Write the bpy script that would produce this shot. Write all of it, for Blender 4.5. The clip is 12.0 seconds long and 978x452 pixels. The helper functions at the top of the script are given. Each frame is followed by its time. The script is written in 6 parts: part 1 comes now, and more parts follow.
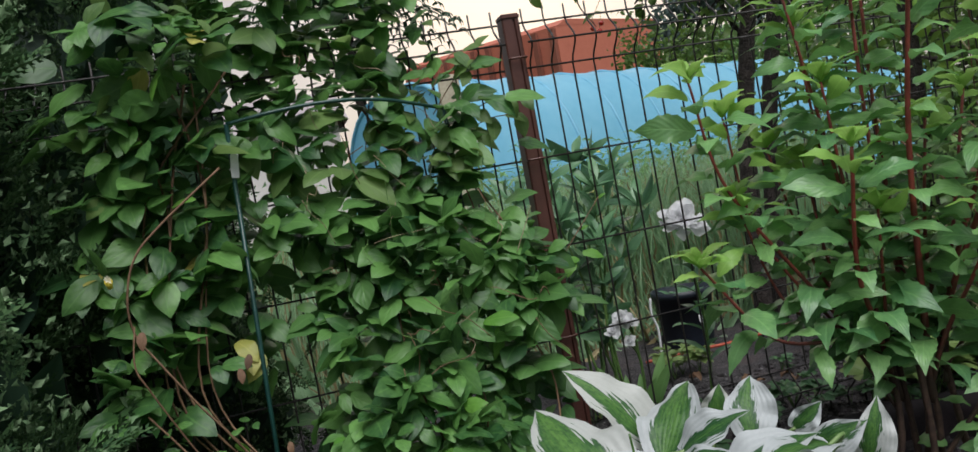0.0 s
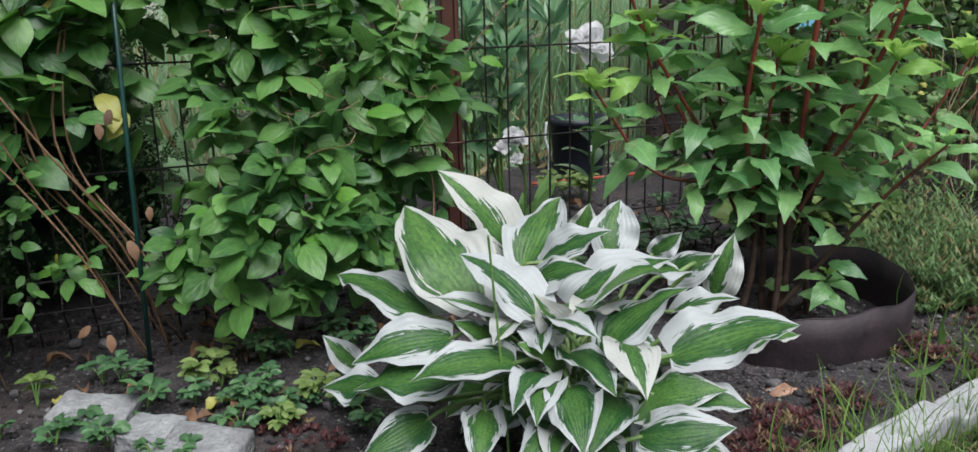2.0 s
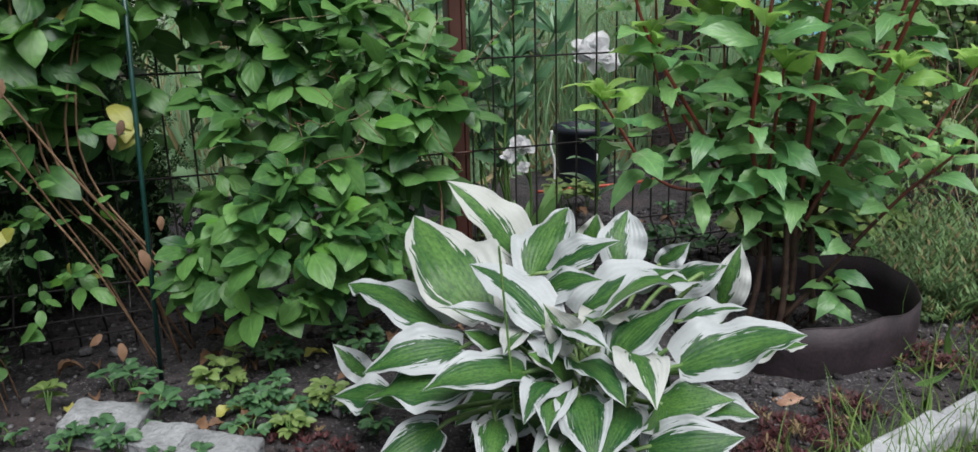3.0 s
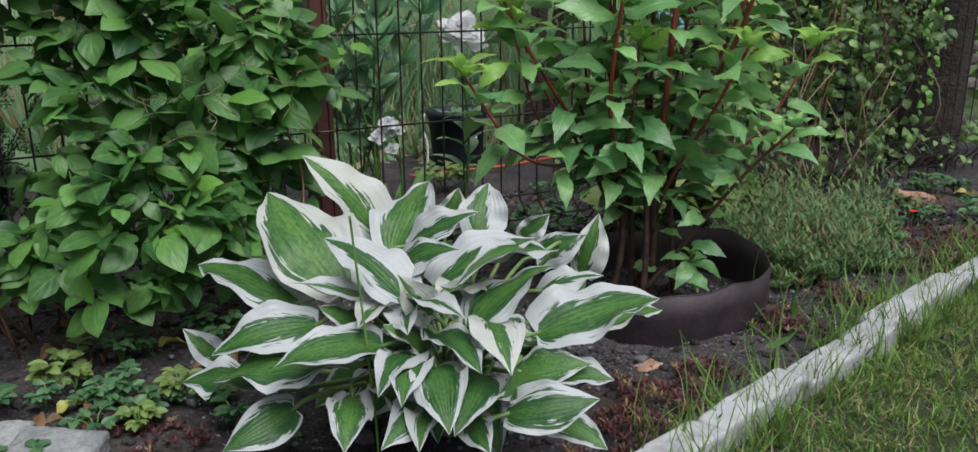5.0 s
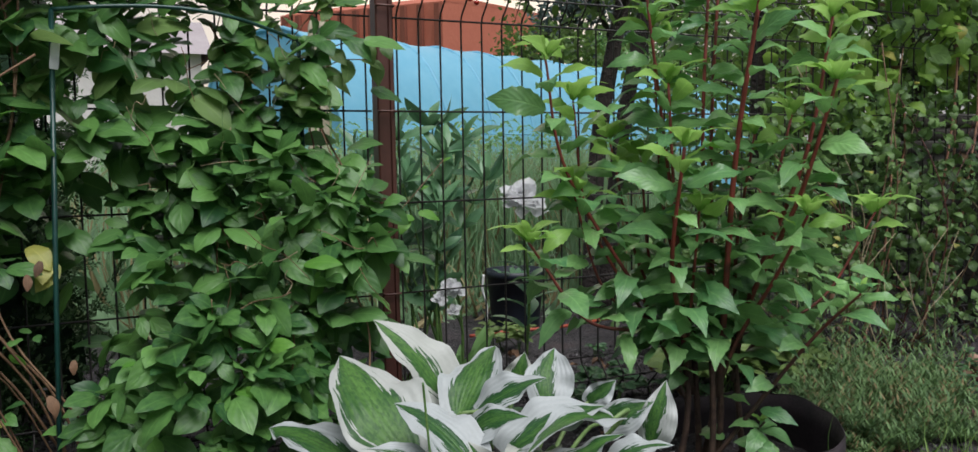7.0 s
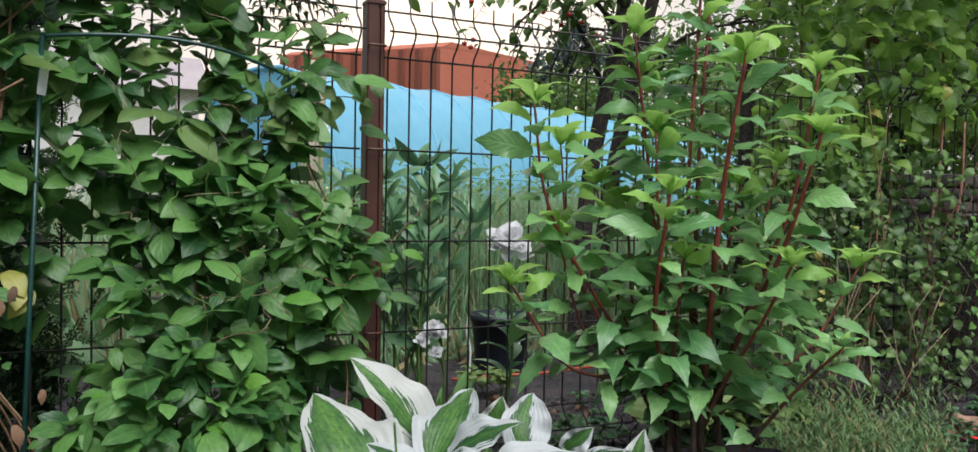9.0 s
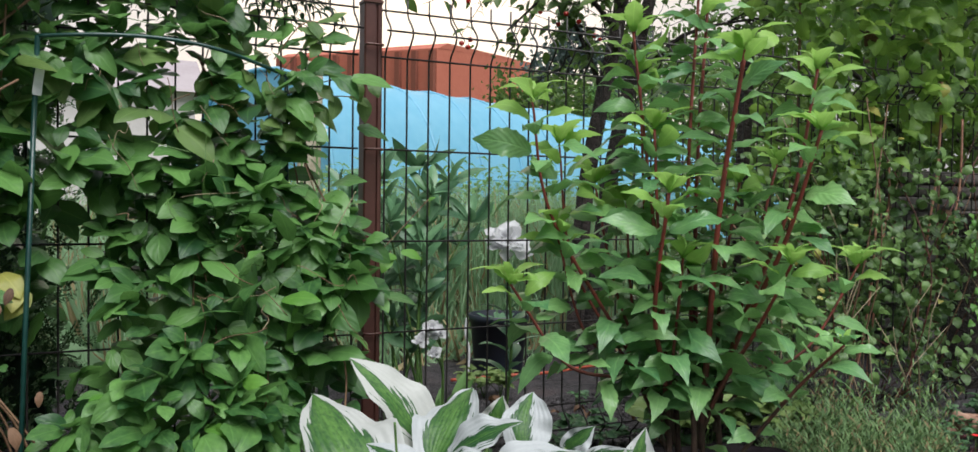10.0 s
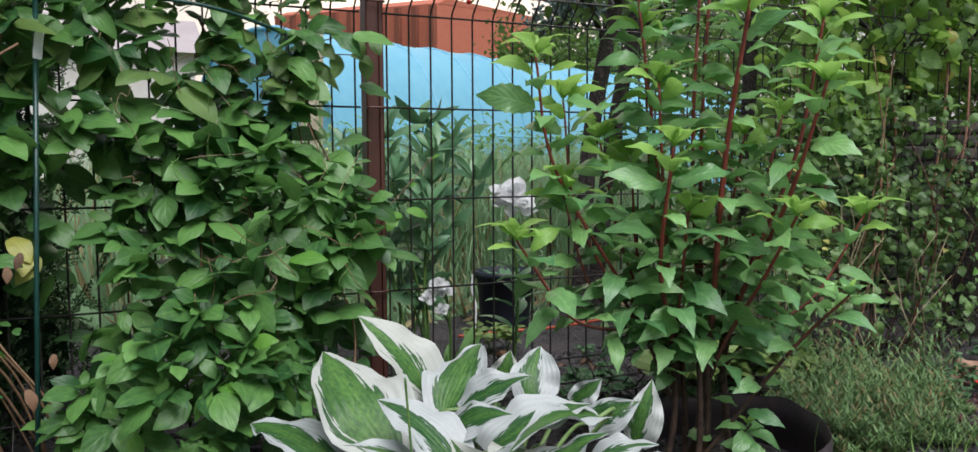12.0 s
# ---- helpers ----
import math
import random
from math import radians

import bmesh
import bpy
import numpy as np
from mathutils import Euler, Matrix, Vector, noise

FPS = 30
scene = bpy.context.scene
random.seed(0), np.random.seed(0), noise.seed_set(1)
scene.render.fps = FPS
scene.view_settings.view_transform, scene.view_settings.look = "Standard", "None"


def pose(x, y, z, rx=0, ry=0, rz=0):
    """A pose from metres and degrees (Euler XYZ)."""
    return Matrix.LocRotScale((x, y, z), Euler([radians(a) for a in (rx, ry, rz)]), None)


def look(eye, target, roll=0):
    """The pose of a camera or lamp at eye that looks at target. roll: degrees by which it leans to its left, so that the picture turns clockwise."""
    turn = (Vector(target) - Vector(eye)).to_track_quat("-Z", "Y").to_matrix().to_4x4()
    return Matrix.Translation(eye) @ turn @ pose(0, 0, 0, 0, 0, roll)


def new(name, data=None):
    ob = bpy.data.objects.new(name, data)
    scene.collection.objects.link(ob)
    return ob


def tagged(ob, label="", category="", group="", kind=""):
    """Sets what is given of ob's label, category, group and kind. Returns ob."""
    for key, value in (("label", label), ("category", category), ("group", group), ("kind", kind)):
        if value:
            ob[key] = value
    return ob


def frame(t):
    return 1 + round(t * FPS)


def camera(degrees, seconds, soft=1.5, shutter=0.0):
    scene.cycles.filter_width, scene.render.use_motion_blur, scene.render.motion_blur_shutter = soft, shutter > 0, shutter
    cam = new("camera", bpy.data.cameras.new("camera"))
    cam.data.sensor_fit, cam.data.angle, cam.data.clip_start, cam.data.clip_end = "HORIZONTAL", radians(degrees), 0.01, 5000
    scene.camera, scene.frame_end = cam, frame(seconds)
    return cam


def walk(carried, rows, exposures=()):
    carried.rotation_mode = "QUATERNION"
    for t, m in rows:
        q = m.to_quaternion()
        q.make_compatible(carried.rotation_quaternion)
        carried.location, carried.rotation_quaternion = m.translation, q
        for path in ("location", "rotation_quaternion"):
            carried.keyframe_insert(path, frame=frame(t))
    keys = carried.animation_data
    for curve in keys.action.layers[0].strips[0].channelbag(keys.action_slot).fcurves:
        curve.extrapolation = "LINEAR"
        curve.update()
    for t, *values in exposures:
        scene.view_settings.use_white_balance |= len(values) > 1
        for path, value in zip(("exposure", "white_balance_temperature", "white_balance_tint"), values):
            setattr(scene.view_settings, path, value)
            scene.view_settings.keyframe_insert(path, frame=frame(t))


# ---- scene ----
cam = camera(61.6, 12.0)
PATH = [
    (0, (-0.67, -1.722, 0.668), (-0.154, 0.209, 0.597), -10.5),
    (0.3, (-0.663, -1.708, 0.655), (-0.159, 0.221, 0.502), -9.5),
    (0.5, (-0.658, -1.699, 0.646), (-0.169, 0.229, 0.44), -9.3),
    (0.8, (-0.653, -1.698, 0.642), (-0.158, 0.227, 0.402), -6.8),
    (1, (-0.649, -1.698, 0.64), (-0.153, 0.225, 0.405), -5.4),
    (1.2, (-0.647, -1.7, 0.637), (-0.14, 0.214, 0.39), -4.8),
    (1.5, (-0.643, -1.703, 0.632), (-0.117, 0.198, 0.299), -4.3),
    (1.7, (-0.638, -1.7, 0.631), (-0.067, 0.164, 0.165), -3.8),
    (1.8, (-0.635, -1.699, 0.63), (-0.035, 0.146, 0.131), -3.3),
    (2, (-0.63, -1.696, 0.629), (0.04, 0.112, 0.098), -1.5),
    (2.5, (-0.642, -1.701, 0.637), (0.029, 0.108, 0.111), -1.1),
    (2.7, (-0.644, -1.701, 0.64), (0.013, 0.114, 0.115), -1.5),
    (4.3, (-0.613, -1.704, 0.612), (0.233, 0.049, 0.15), -1.1),
    (4.5, (-0.613, -1.706, 0.612), (0.272, 0.025, 0.144), -1.0),
    (5, (-0.604, -1.707, 0.606), (0.313, -0.013, 0.066), -0.6),
    (5.5, (-0.598, -1.699, 0.603), (0.324, -0.003, 0.08), -0.3),
    (6, (-0.603, -1.684, 0.599), (0.288, 0.029, 0.08), -0.5),
    (6.3, (-0.609, -1.689, 0.604), (0.265, 0.058, 0.183), -1.3),
    (6.5, (-0.613, -1.693, 0.607), (0.257, 0.077, 0.278), -1.0),
    (6.7, (-0.621, -1.704, 0.614), (0.232, 0.082, 0.322), -1.1),
    (7, (-0.634, -1.72, 0.625), (0.204, 0.089, 0.46), -1.0),
    (9, (-0.619, -1.72, 0.618), (0.241, 0.085, 0.562), 1.0),
    (9.5, (-0.622, -1.722, 0.617), (0.247, 0.079, 0.569), 0.8),
    (10, (-0.619, -1.713, 0.614), (0.247, 0.089, 0.561), 0.7),
    (10.5, (-0.618, -1.71, 0.612), (0.241, 0.095, 0.551), 0.4),
    (11, (-0.62, -1.717, 0.612), (0.235, 0.089, 0.525), 0.0),
    (11.5, (-0.621, -1.721, 0.617), (0.229, 0.085, 0.491), -0.3),
    (12, (-0.622, -1.714, 0.614), (0.233, 0.087, 0.456), -0.3),
]
EXPOSURES = [(0, -0.18), (0.5, -0.08), (1.0, 0.2), (1.5, 0.25), (2.0, 0.27), (2.5, 0.25), (4.5, 0.05), (5.5, 0.1), (6.5, 0.05), (7.0, -0.10), (9, 0.18), (12, 0.18)]
walk(cam, [(t, look(eye, target, roll)) for t, eye, target, roll in PATH], EXPOSURES)

# ---- world and light: overcast evening ----
world = bpy.data.worlds.new("sky")
scene.world = world
world.use_nodes = True
wn = world.node_tree.nodes
wl = world.node_tree.links
sky = wn.new("ShaderNodeTexSky")
sky.sky_type, sky.sun_disc = "NISHITA", False
sky.sun_elevation, sky.sun_rotation = radians(24), radians(20)
sky.dust_density, sky.ozone_density, sky.air_density = 4.0, 1.0, 1.0
veil = wn.new("ShaderNodeMix")
veil.data_type = "RGBA"
veil.inputs[0].default_value = 0.65
veil.inputs[7].default_value = (9.6, 9.9, 11.2, 1)
wl.new(sky.outputs[0], veil.inputs[6])
wl.new(veil.outputs[2], wn["Background"].inputs[0])
wn["Background"].inputs[1].default_value = 0.054
sun = new("sun", bpy.data.lights.new("sun", "SUN"))
sun.data.energy, sun.data.angle, sun.data.color = 4.8, radians(48), (0.965, 0.965, 0.965)
sun.matrix_world = look((0.3, -4.8, 8.6), (0, 0, 0))

# ---- materials ----


def nodes_of(name):
    mat = bpy.data.materials.new(name)
    mat.use_nodes = True
    nt = mat.node_tree
    return mat, nt.nodes, nt.links, nt.nodes["Principled BSDF"]


def math_node(n, l, op, a, b=None, c=None):
    m = n.new("ShaderNodeMath")
    m.operation = op
    for i, v in enumerate((a, b, c)):
        if v is None:
            continue
        if isinstance(v, (int, float)):
            m.inputs[i].default_value = v
        else:
            l.new(v, m.inputs[i])
    return m.outputs[0]


def mix_node(n, l, fac, a, b):
    m = n.new("ShaderNodeMix")
    m.data_type = "RGBA"
    for i, v in ((0, fac), (6, a), (7, b)):
        if isinstance(v, (int, float)):
            m.inputs[i].default_value = v
        elif isinstance(v, tuple):
            m.inputs[i].default_value = (*v, 1)
        else:
            l.new(v, m.inputs[i])
    return m.outputs[2]


def noise_node(n, l, vec, scale, detail=3.0, rough=0.55):
    t = n.new("ShaderNodeTexNoise")
    t.inputs["Scale"].default_value, t.inputs["Detail"].default_value = scale, detail
    t.inputs["Roughness"].default_value = rough
    if vec is not None:
        l.new(vec, t.inputs["Vector"])
    return t.outputs["Fac"]


def ramp(n, l, fac, lo, hi):
    m = n.new("ShaderNodeMapRange")
    m.inputs[1].default_value, m.inputs[2].default_value = lo, hi
    l.new(fac, m.inputs[0])
    return m.outputs[0]


def bump(n, l, height, strength, distance, target):
    b = n.new("ShaderNodeBump")
    b.inputs["Strength"].default_value, b.inputs["Distance"].default_value = strength, distance
    l.new(height, b.inputs["Height"])
    l.new(b.outputs[0], target.inputs["Normal"])


def shade_of(n, l):
    """A random value for each object or loose piece."""
    info, geo = n.new("ShaderNodeObjectInfo"), n.new("ShaderNodeNewGeometry")
    return math_node(n, l, "FRACT", math_node(n, l, "ADD", info.outputs["Random"], geo.outputs["Random Per Island"]))


def surface(name, dark, light, scale=20, rough=0.7, metal=0.0, relief=0.3, depth=0.004, fine=6.0, spread=0.3):
    """Two colours mixed by noise at two scales, with fine relief."""
    mat, n, l, p = nodes_of(name)
    pos = n.new("ShaderNodeTexCoord").outputs["Object"]
    a, b = noise_node(n, l, pos, scale, 5), noise_node(n, l, pos, scale * fine, 4)
    m = math_node(n, l, "ADD", math_node(n, l, "MULTIPLY", a, 0.65), math_node(n, l, "MULTIPLY", b, 0.35))
    m = ramp(n, l, m, 0.5 - spread / 2, 0.5 + spread / 2)
    tone = math_node(n, l, "MULTIPLY_ADD", shade_of(n, l), 0.3, 0.0)
    m = math_node(n, l, "SUBTRACT", m, tone)
    m = math_node(n, l, "MAXIMUM", m, 0.0)
    l.new(mix_node(n, l, m, dark, light), p.inputs["Base Color"])
    p.inputs["Roughness"].default_value, p.inputs["Metallic"].default_value = rough, metal
    bump(n, l, math_node(n, l, "ADD", a, b), relief, depth, p)
    return mat


def leaf_material(name, dark, light, veins=9.0, rough=0.45, glow=0.22, pale=None, relief=0.12, slant=0.6, sheen=0.38):
    """A leaf that lets some light through, with a midrib and side veins along its own length and width."""
    mat, n, l, p = nodes_of(name)
    if dark[1] > dark[0]:
        dark, light = ((c[0] * 0.95, c[1], c[2] * 1.42) for c in (dark, light))
    uv = n.new("ShaderNodeSeparateXYZ")
    l.new(n.new("ShaderNodeTexCoord").outputs["UV"], uv.inputs[0])
    u = uv.outputs[0]
    s = math_node(n, l, "ABSOLUTE", math_node(n, l, "MULTIPLY_ADD", uv.outputs[1], 2.0, -1.0))
    wave = math_node(n, l, "SINE", math_node(n, l, "MULTIPLY", math_node(n, l, "MULTIPLY_ADD", s, -slant, u), veins * 6.2832))
    rib = ramp(n, l, s, 0.0, 0.10)
    rnd = shade_of(n, l)
    blotch = noise_node(n, l, n.new("ShaderNodeTexCoord").outputs["Object"], 6.0, 4)
    f = math_node(n, l, "ADD", math_node(n, l, "MULTIPLY", rnd, 0.75), math_node(n, l, "MULTIPLY_ADD", blotch, 0.9, -0.35))
    f = math_node(n, l, "MULTIPLY_ADD", wave, 0.015, f)
    col = mix_node(n, l, f, dark, light)
    col = mix_node(n, l, math_node(n, l, "MULTIPLY_ADD", rib, -0.22, 0.22), col, pale or tuple(min(1, 1.7 * c) for c in light))
    l.new(col, p.inputs["Base Color"])
    p.inputs["Roughness"].default_value = rough
    p.inputs["Specular IOR Level"].default_value = sheen
    h = math_node(n, l, "ADD", math_node(n, l, "MULTIPLY", wave, 0.4), rib)
    bump(n, l, h, relief, 0.002, p)
    tr = n.new("ShaderNodeBsdfTranslucent")
    l.new(mix_node(n, l, 0.5, col, tuple(min(1, 1.6 * c) for c in light)), tr.inputs[0])
    mx = n.new("ShaderNodeMixShader")
    mx.inputs[0].default_value = glow
    l.new(p.outputs[0], mx.inputs[1])
    l.new(tr.outputs[0], mx.inputs[2])
    l.new(mx.outputs[0], n["Material Output"].inputs[0])
    return mat


def hosta_material():
    """Green heart whose edge feathers along the veins into a broad white margin; each half has its own heart width."""
    mat, n, l, p = nodes_of("variegated_leaf")
    uv = n.new("ShaderNodeSeparateXYZ")
    l.new(n.new("ShaderNodeTexCoord").outputs["UV"], uv.inputs[0])
    u = uv.outputs[0]
    side = math_node(n, l, "MULTIPLY_ADD", uv.outputs[1], 2.0, -1.0)
    s = math_node(n, l, "ABSOLUTE", side)
    rnd = n.new("ShaderNodeObjectInfo").outputs["Random"]
    halves = []
    for key in ("heart_left", "heart_right"):
        at = n.new("ShaderNodeAttribute")
        at.attribute_name = key
        halves.append(at.outputs["Fac"])
    right = ramp(n, l, side, -0.02, 0.02)
    heart = math_node(n, l, "ADD", halves[0], math_node(n, l, "MULTIPLY", right, math_node(n, l, "SUBTRACT", halves[1], halves[0])))

    def along_veins(fu, fs, seed, scale, detail, rough):
        vec = n.new("ShaderNodeCombineXYZ")
        l.new(math_node(n, l, "MULTIPLY", u, fu), vec.inputs[0])
        l.new(math_node(n, l, "MULTIPLY", math_node(n, l, "MULTIPLY_ADD", right, 3.0, math_node(n, l, "MULTIPLY_ADD", u, -0.55, s)), fs), vec.inputs[1])
        l.new(math_node(n, l, "MULTIPLY", rnd, seed), vec.inputs[2])
        return noise_node(n, l, vec.outputs[0], scale, detail, rough)

    broad = along_veins(2.0, 1.2, 61.0, 1.0, 1, 0.5)
    streak = along_veins(3.6, 7.5, 37.0, 1.0, 2, 0.6)
    fine = along_veins(6.0, 24.0, 23.0, 1.0, 2, 0.6)
    edge = math_node(n, l, "MULTIPLY_ADD", math_node(n, l, "SUBTRACT", broad, 0.62), 0.60, heart)
    edge = math_node(n, l, "MULTIPLY_ADD", math_node(n, l, "SUBTRACT", streak, 0.5), 1.05, edge)
    edge = math_node(n, l, "MULTIPLY_ADD", math_node(n, l, "SUBTRACT", fine, 0.5), 0.45, edge)
    edge = math_node(n, l, "MINIMUM", edge, math_node(n, l, "MULTIPLY_ADD", broad, 0.10, 0.86))
    gap = math_node(n, l, "SUBTRACT", s, edge)
    mask = ramp(n, l, gap, -0.015, 0.020)
    tongue = math_node(n, l, "MULTIPLY", ramp(n, l, gap, -0.30, -0.06), ramp(n, l, streak, 0.45, 0.60))
    vein = math_node(n, l, "SINE", math_node(n, l, "MULTIPLY", math_node(n, l, "POWER", s, 0.8), 34.0))
    mottle = noise_node(n, l, n.new("ShaderNodeTexCoord").outputs["Object"], 26.0, 5)
    tone = math_node(n, l, "MULTIPLY_ADD", mottle, 0.9, math_node(n, l, "MULTIPLY_ADD", rnd, 0.45, -0.10))
    tone = math_node(n, l, "SUBTRACT", tone, math_node(n, l, "MULTIPLY", ramp(n, l, gap, -0.55, -0.02), 0.55))
    green = mix_node(n, l, math_node(n, l, "MAXIMUM", tone, 0.0), (0.016, 0.070, 0.020), (0.096, 0.212, 0.044))
    green = mix_node(n, l, math_node(n, l, "MULTIPLY", ramp(n, l, fine, 0.52, 0.70), 0.30), green, (0.115, 0.225, 0.050))
    green = mix_node(n, l, math_node(n, l, "MULTIPLY", ramp(n, l, mottle, 0.52, 0.36), 0.50), green, (0.016, 0.056, 0.018))
    green = mix_node(n, l, math_node(n, l, "MULTIPLY", tongue, 0.60), green, (0.034, 0.080, 0.042))
    green = mix_node(n, l, math_node(n, l, "MULTIPLY_ADD", vein, 0.035, 0.035), green, (0.020, 0.065, 0.014))
    white = mix_node(n, l, mottle, (0.35, 0.375, 0.380), (0.435, 0.460, 0.470))
    white = mix_node(n, l, math_node(n, l, "MULTIPLY", ramp(n, l, rnd, 0.70, 1.0), 0.30), white, (0.52, 0.49, 0.36))
    col = mix_node(n, l, mask, green, white)
    l.new(col, p.inputs["Base Color"])
    p.inputs["Roughness"].default_value = 0.46
    p.inputs["Specular IOR Level"].default_value = 0.32
    bump(n, l, math_node(n, l, "MULTIPLY_ADD", mottle, 0.8, vein), 0.15, 0.003, p)
    tr = n.new("ShaderNodeBsdfTranslucent")
    l.new(col, tr.inputs[0])
    mx = n.new("ShaderNodeMixShader")
    mx.inputs[0].default_value = 0.18
    l.new(p.outputs[0], mx.inputs[1])
    l.new(tr.outputs[0], mx.inputs[2])
    l.new(mx.outputs[0], n["Material Output"].inputs[0])
    return mat


M_HOSTA = hosta_material()
M_PETIOLE = surface("petiole", (0.08, 0.16, 0.04), (0.20, 0.28, 0.11), 30, 0.5)
M_CLEMATIS = leaf_material("clematis_leaf", (0.015, 0.062, 0.016), (0.144, 0.296, 0.052), veins=3.0, rough=0.42, glow=0.29, sheen=0.42, relief=0.2)
M_CLEMATIS_OLD = leaf_material("clematis_old_leaf", (0.058, 0.125, 0.024), (0.205, 0.300, 0.066), veins=3.0, rough=0.45, glow=0.40)
M_CLEMATIS_YOUNG = leaf_material("clematis_young", (0.07, 0.19, 0.020), (0.14, 0.30, 0.035), veins=3.0, glow=0.28)
M_YELLOW = leaf_material("yellow_leaf", (0.22, 0.24, 0.03), (0.48, 0.42, 0.08), veins=3.0, glow=0.3)
M_WITHERED = leaf_material("withered_leaf", (0.050, 0.026, 0.015), (0.190, 0.105, 0.058), veins=3.0, glow=0.15, rough=0.7)
M_HYDRANGEA = leaf_material("hydrangea_leaf", (0.058, 0.168, 0.048), (0.265, 0.470, 0.112), veins=7.0, rough=0.36, glow=0.28, slant=0.35, sheen=0.62, relief=0.24)
M_HYDRANGEA_YOUNG = leaf_material("hydrangea_young", (0.19, 0.36, 0.052), (0.34, 0.51, 0.090), veins=7.0, glow=0.38, slant=0.35)
M_CREEPER = leaf_material("creeper_leaf", (0.010, 0.036, 0.008), (0.185, 0.300, 0.062), veins=4.0, rough=0.42, glow=0.15, relief=0.25)
M_VINE_LEAF = leaf_material("vine_leaf", (0.042, 0.116, 0.018), (0.290, 0.435, 0.060), veins=4.0, rough=0.45, glow=0.48)
M_RHODO = leaf_material("evergreen_leaf", (0.030, 0.090, 0.034), (0.140, 0.270, 0.090), veins=10.0, rough=0.38, glow=0.22, sheen=0.50)
M_TREE = leaf_material("tree_leaf", (0.040, 0.085, 0.014), (0.120, 0.190, 0.028), veins=6.0, glow=0.40)
M_FIELD_WEED = leaf_material("field_weed_leaf", (0.090, 0.200, 0.040), (0.210, 0.370, 0.090), veins=4.0, glow=0.35)
M_PALE_WEED = leaf_material("pale_weed_leaf", (0.085, 0.135, 0.025), (0.215, 0.285, 0.065), veins=4.0, glow=0.25)
M_WEED = leaf_material("weed_leaf", (0.026, 0.072, 0.024), (0.098, 0.195, 0.056), veins=4.0, glow=0.22)
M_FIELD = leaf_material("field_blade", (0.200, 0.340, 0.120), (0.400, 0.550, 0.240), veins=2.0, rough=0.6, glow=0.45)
M_GRASS = leaf_material("grass_blade", (0.058, 0.135, 0.020), (0.220, 0.320, 0.060), veins=2.0, rough=0.55, glow=0.25)
M_LAWN = leaf_material("lawn_blade", (0.022, 0.070, 0.010), (0.200, 0.320, 0.050), veins=2.0, rough=0.55, glow=0.16)
M_STRAW = leaf_material("dry_blade", (0.22, 0.17, 0.08), (0.42, 0.35, 0.20), veins=2.0, rough=0.8, glow=0.15)
M_SEDUM = leaf_material("stonecrop", (0.026, 0.066, 0.016), (0.172, 0.270, 0.070), veins=2.0, rough=0.6, glow=0.15)
M_RED_PLANT = leaf_material("dark_red_leaf", (0.030, 0.009, 0.010), (0.105, 0.024, 0.026), veins=2.0, rough=0.6, glow=0.15)
M_THUJA = leaf_material("scale_leaf", (0.011, 0.036, 0.011), (0.082, 0.145, 0.040), veins=2.0, rough=0.8, glow=0.10, sheen=0.12)
M_THUJA_TIP = leaf_material("scale_leaf_tip", (0.105, 0.180, 0.060), (0.260, 0.350, 0.140), veins=2.0, rough=0.8, glow=0.10, sheen=0.12)
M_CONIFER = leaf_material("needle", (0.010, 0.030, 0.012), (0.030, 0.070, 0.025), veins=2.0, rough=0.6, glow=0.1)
M_PETAL = leaf_material("white_petal", (0.70, 0.70, 0.72), (0.84, 0.84, 0.86), veins=4.0, rough=0.6, glow=0.5, pale=(0.85, 0.85, 0.85), relief=0.02)
M_CREAM = leaf_material("cream_petal", (0.72, 0.68, 0.50), (0.84, 0.82, 0.68), veins=4.0, rough=0.6, glow=0.35, pale=(0.80, 0.75, 0.45))
M_YELLOW_FLOWER = surface("yellow_flower", (0.60, 0.48, 0.03), (0.75, 0.62, 0.08), 40)
M_RED_FLOWER = surface("red_flower", (0.50, 0.008, 0.012), (0.72, 0.02, 0.02), 40)
M_CHERRY = surface("cherry", (0.30, 0.01, 0.01), (0.50, 0.025, 0.015), 30, 0.25)
M_RED_STEM = surface("red_stem", (0.060, 0.015, 0.011), (0.150, 0.038, 0.026), 60, 0.45)
M_WOODY = surface("woody_stem", (0.036, 0.020, 0.014), (0.110, 0.064, 0.044), 60, 0.8)
M_VINE = surface("brown_vine", (0.110, 0.055, 0.030), (0.250, 0.150, 0.085), 70, 0.7)
M_CANE = surface("pink_cane", (0.24, 0.10, 0.06), (0.42, 0.22, 0.15), 60, 0.6)
M_DRY = surface("dry_stalk", (0.20, 0.15, 0.09), (0.42, 0.34, 0.22), 50, 0.8)
M_BARK = surface("bark", (0.018, 0.013, 0.012), (0.065, 0.050, 0.045), 18, 0.9, relief=0.9, depth=0.02)
M_GREEN_STEM = surface("green_stem", (0.06, 0.14, 0.03), (0.14, 0.24, 0.06), 50, 0.5)
M_SOIL = surface("soil", (0.010, 0.008, 0.0085), (0.095, 0.082, 0.090), 14, 0.95, relief=1.0, depth=0.02, fine=9)
M_CONCRETE = surface("pale_concrete", (0.22, 0.225, 0.235), (0.48, 0.49, 0.51), 16, 0.85, relief=0.5, depth=0.006, fine=7, spread=0.6)
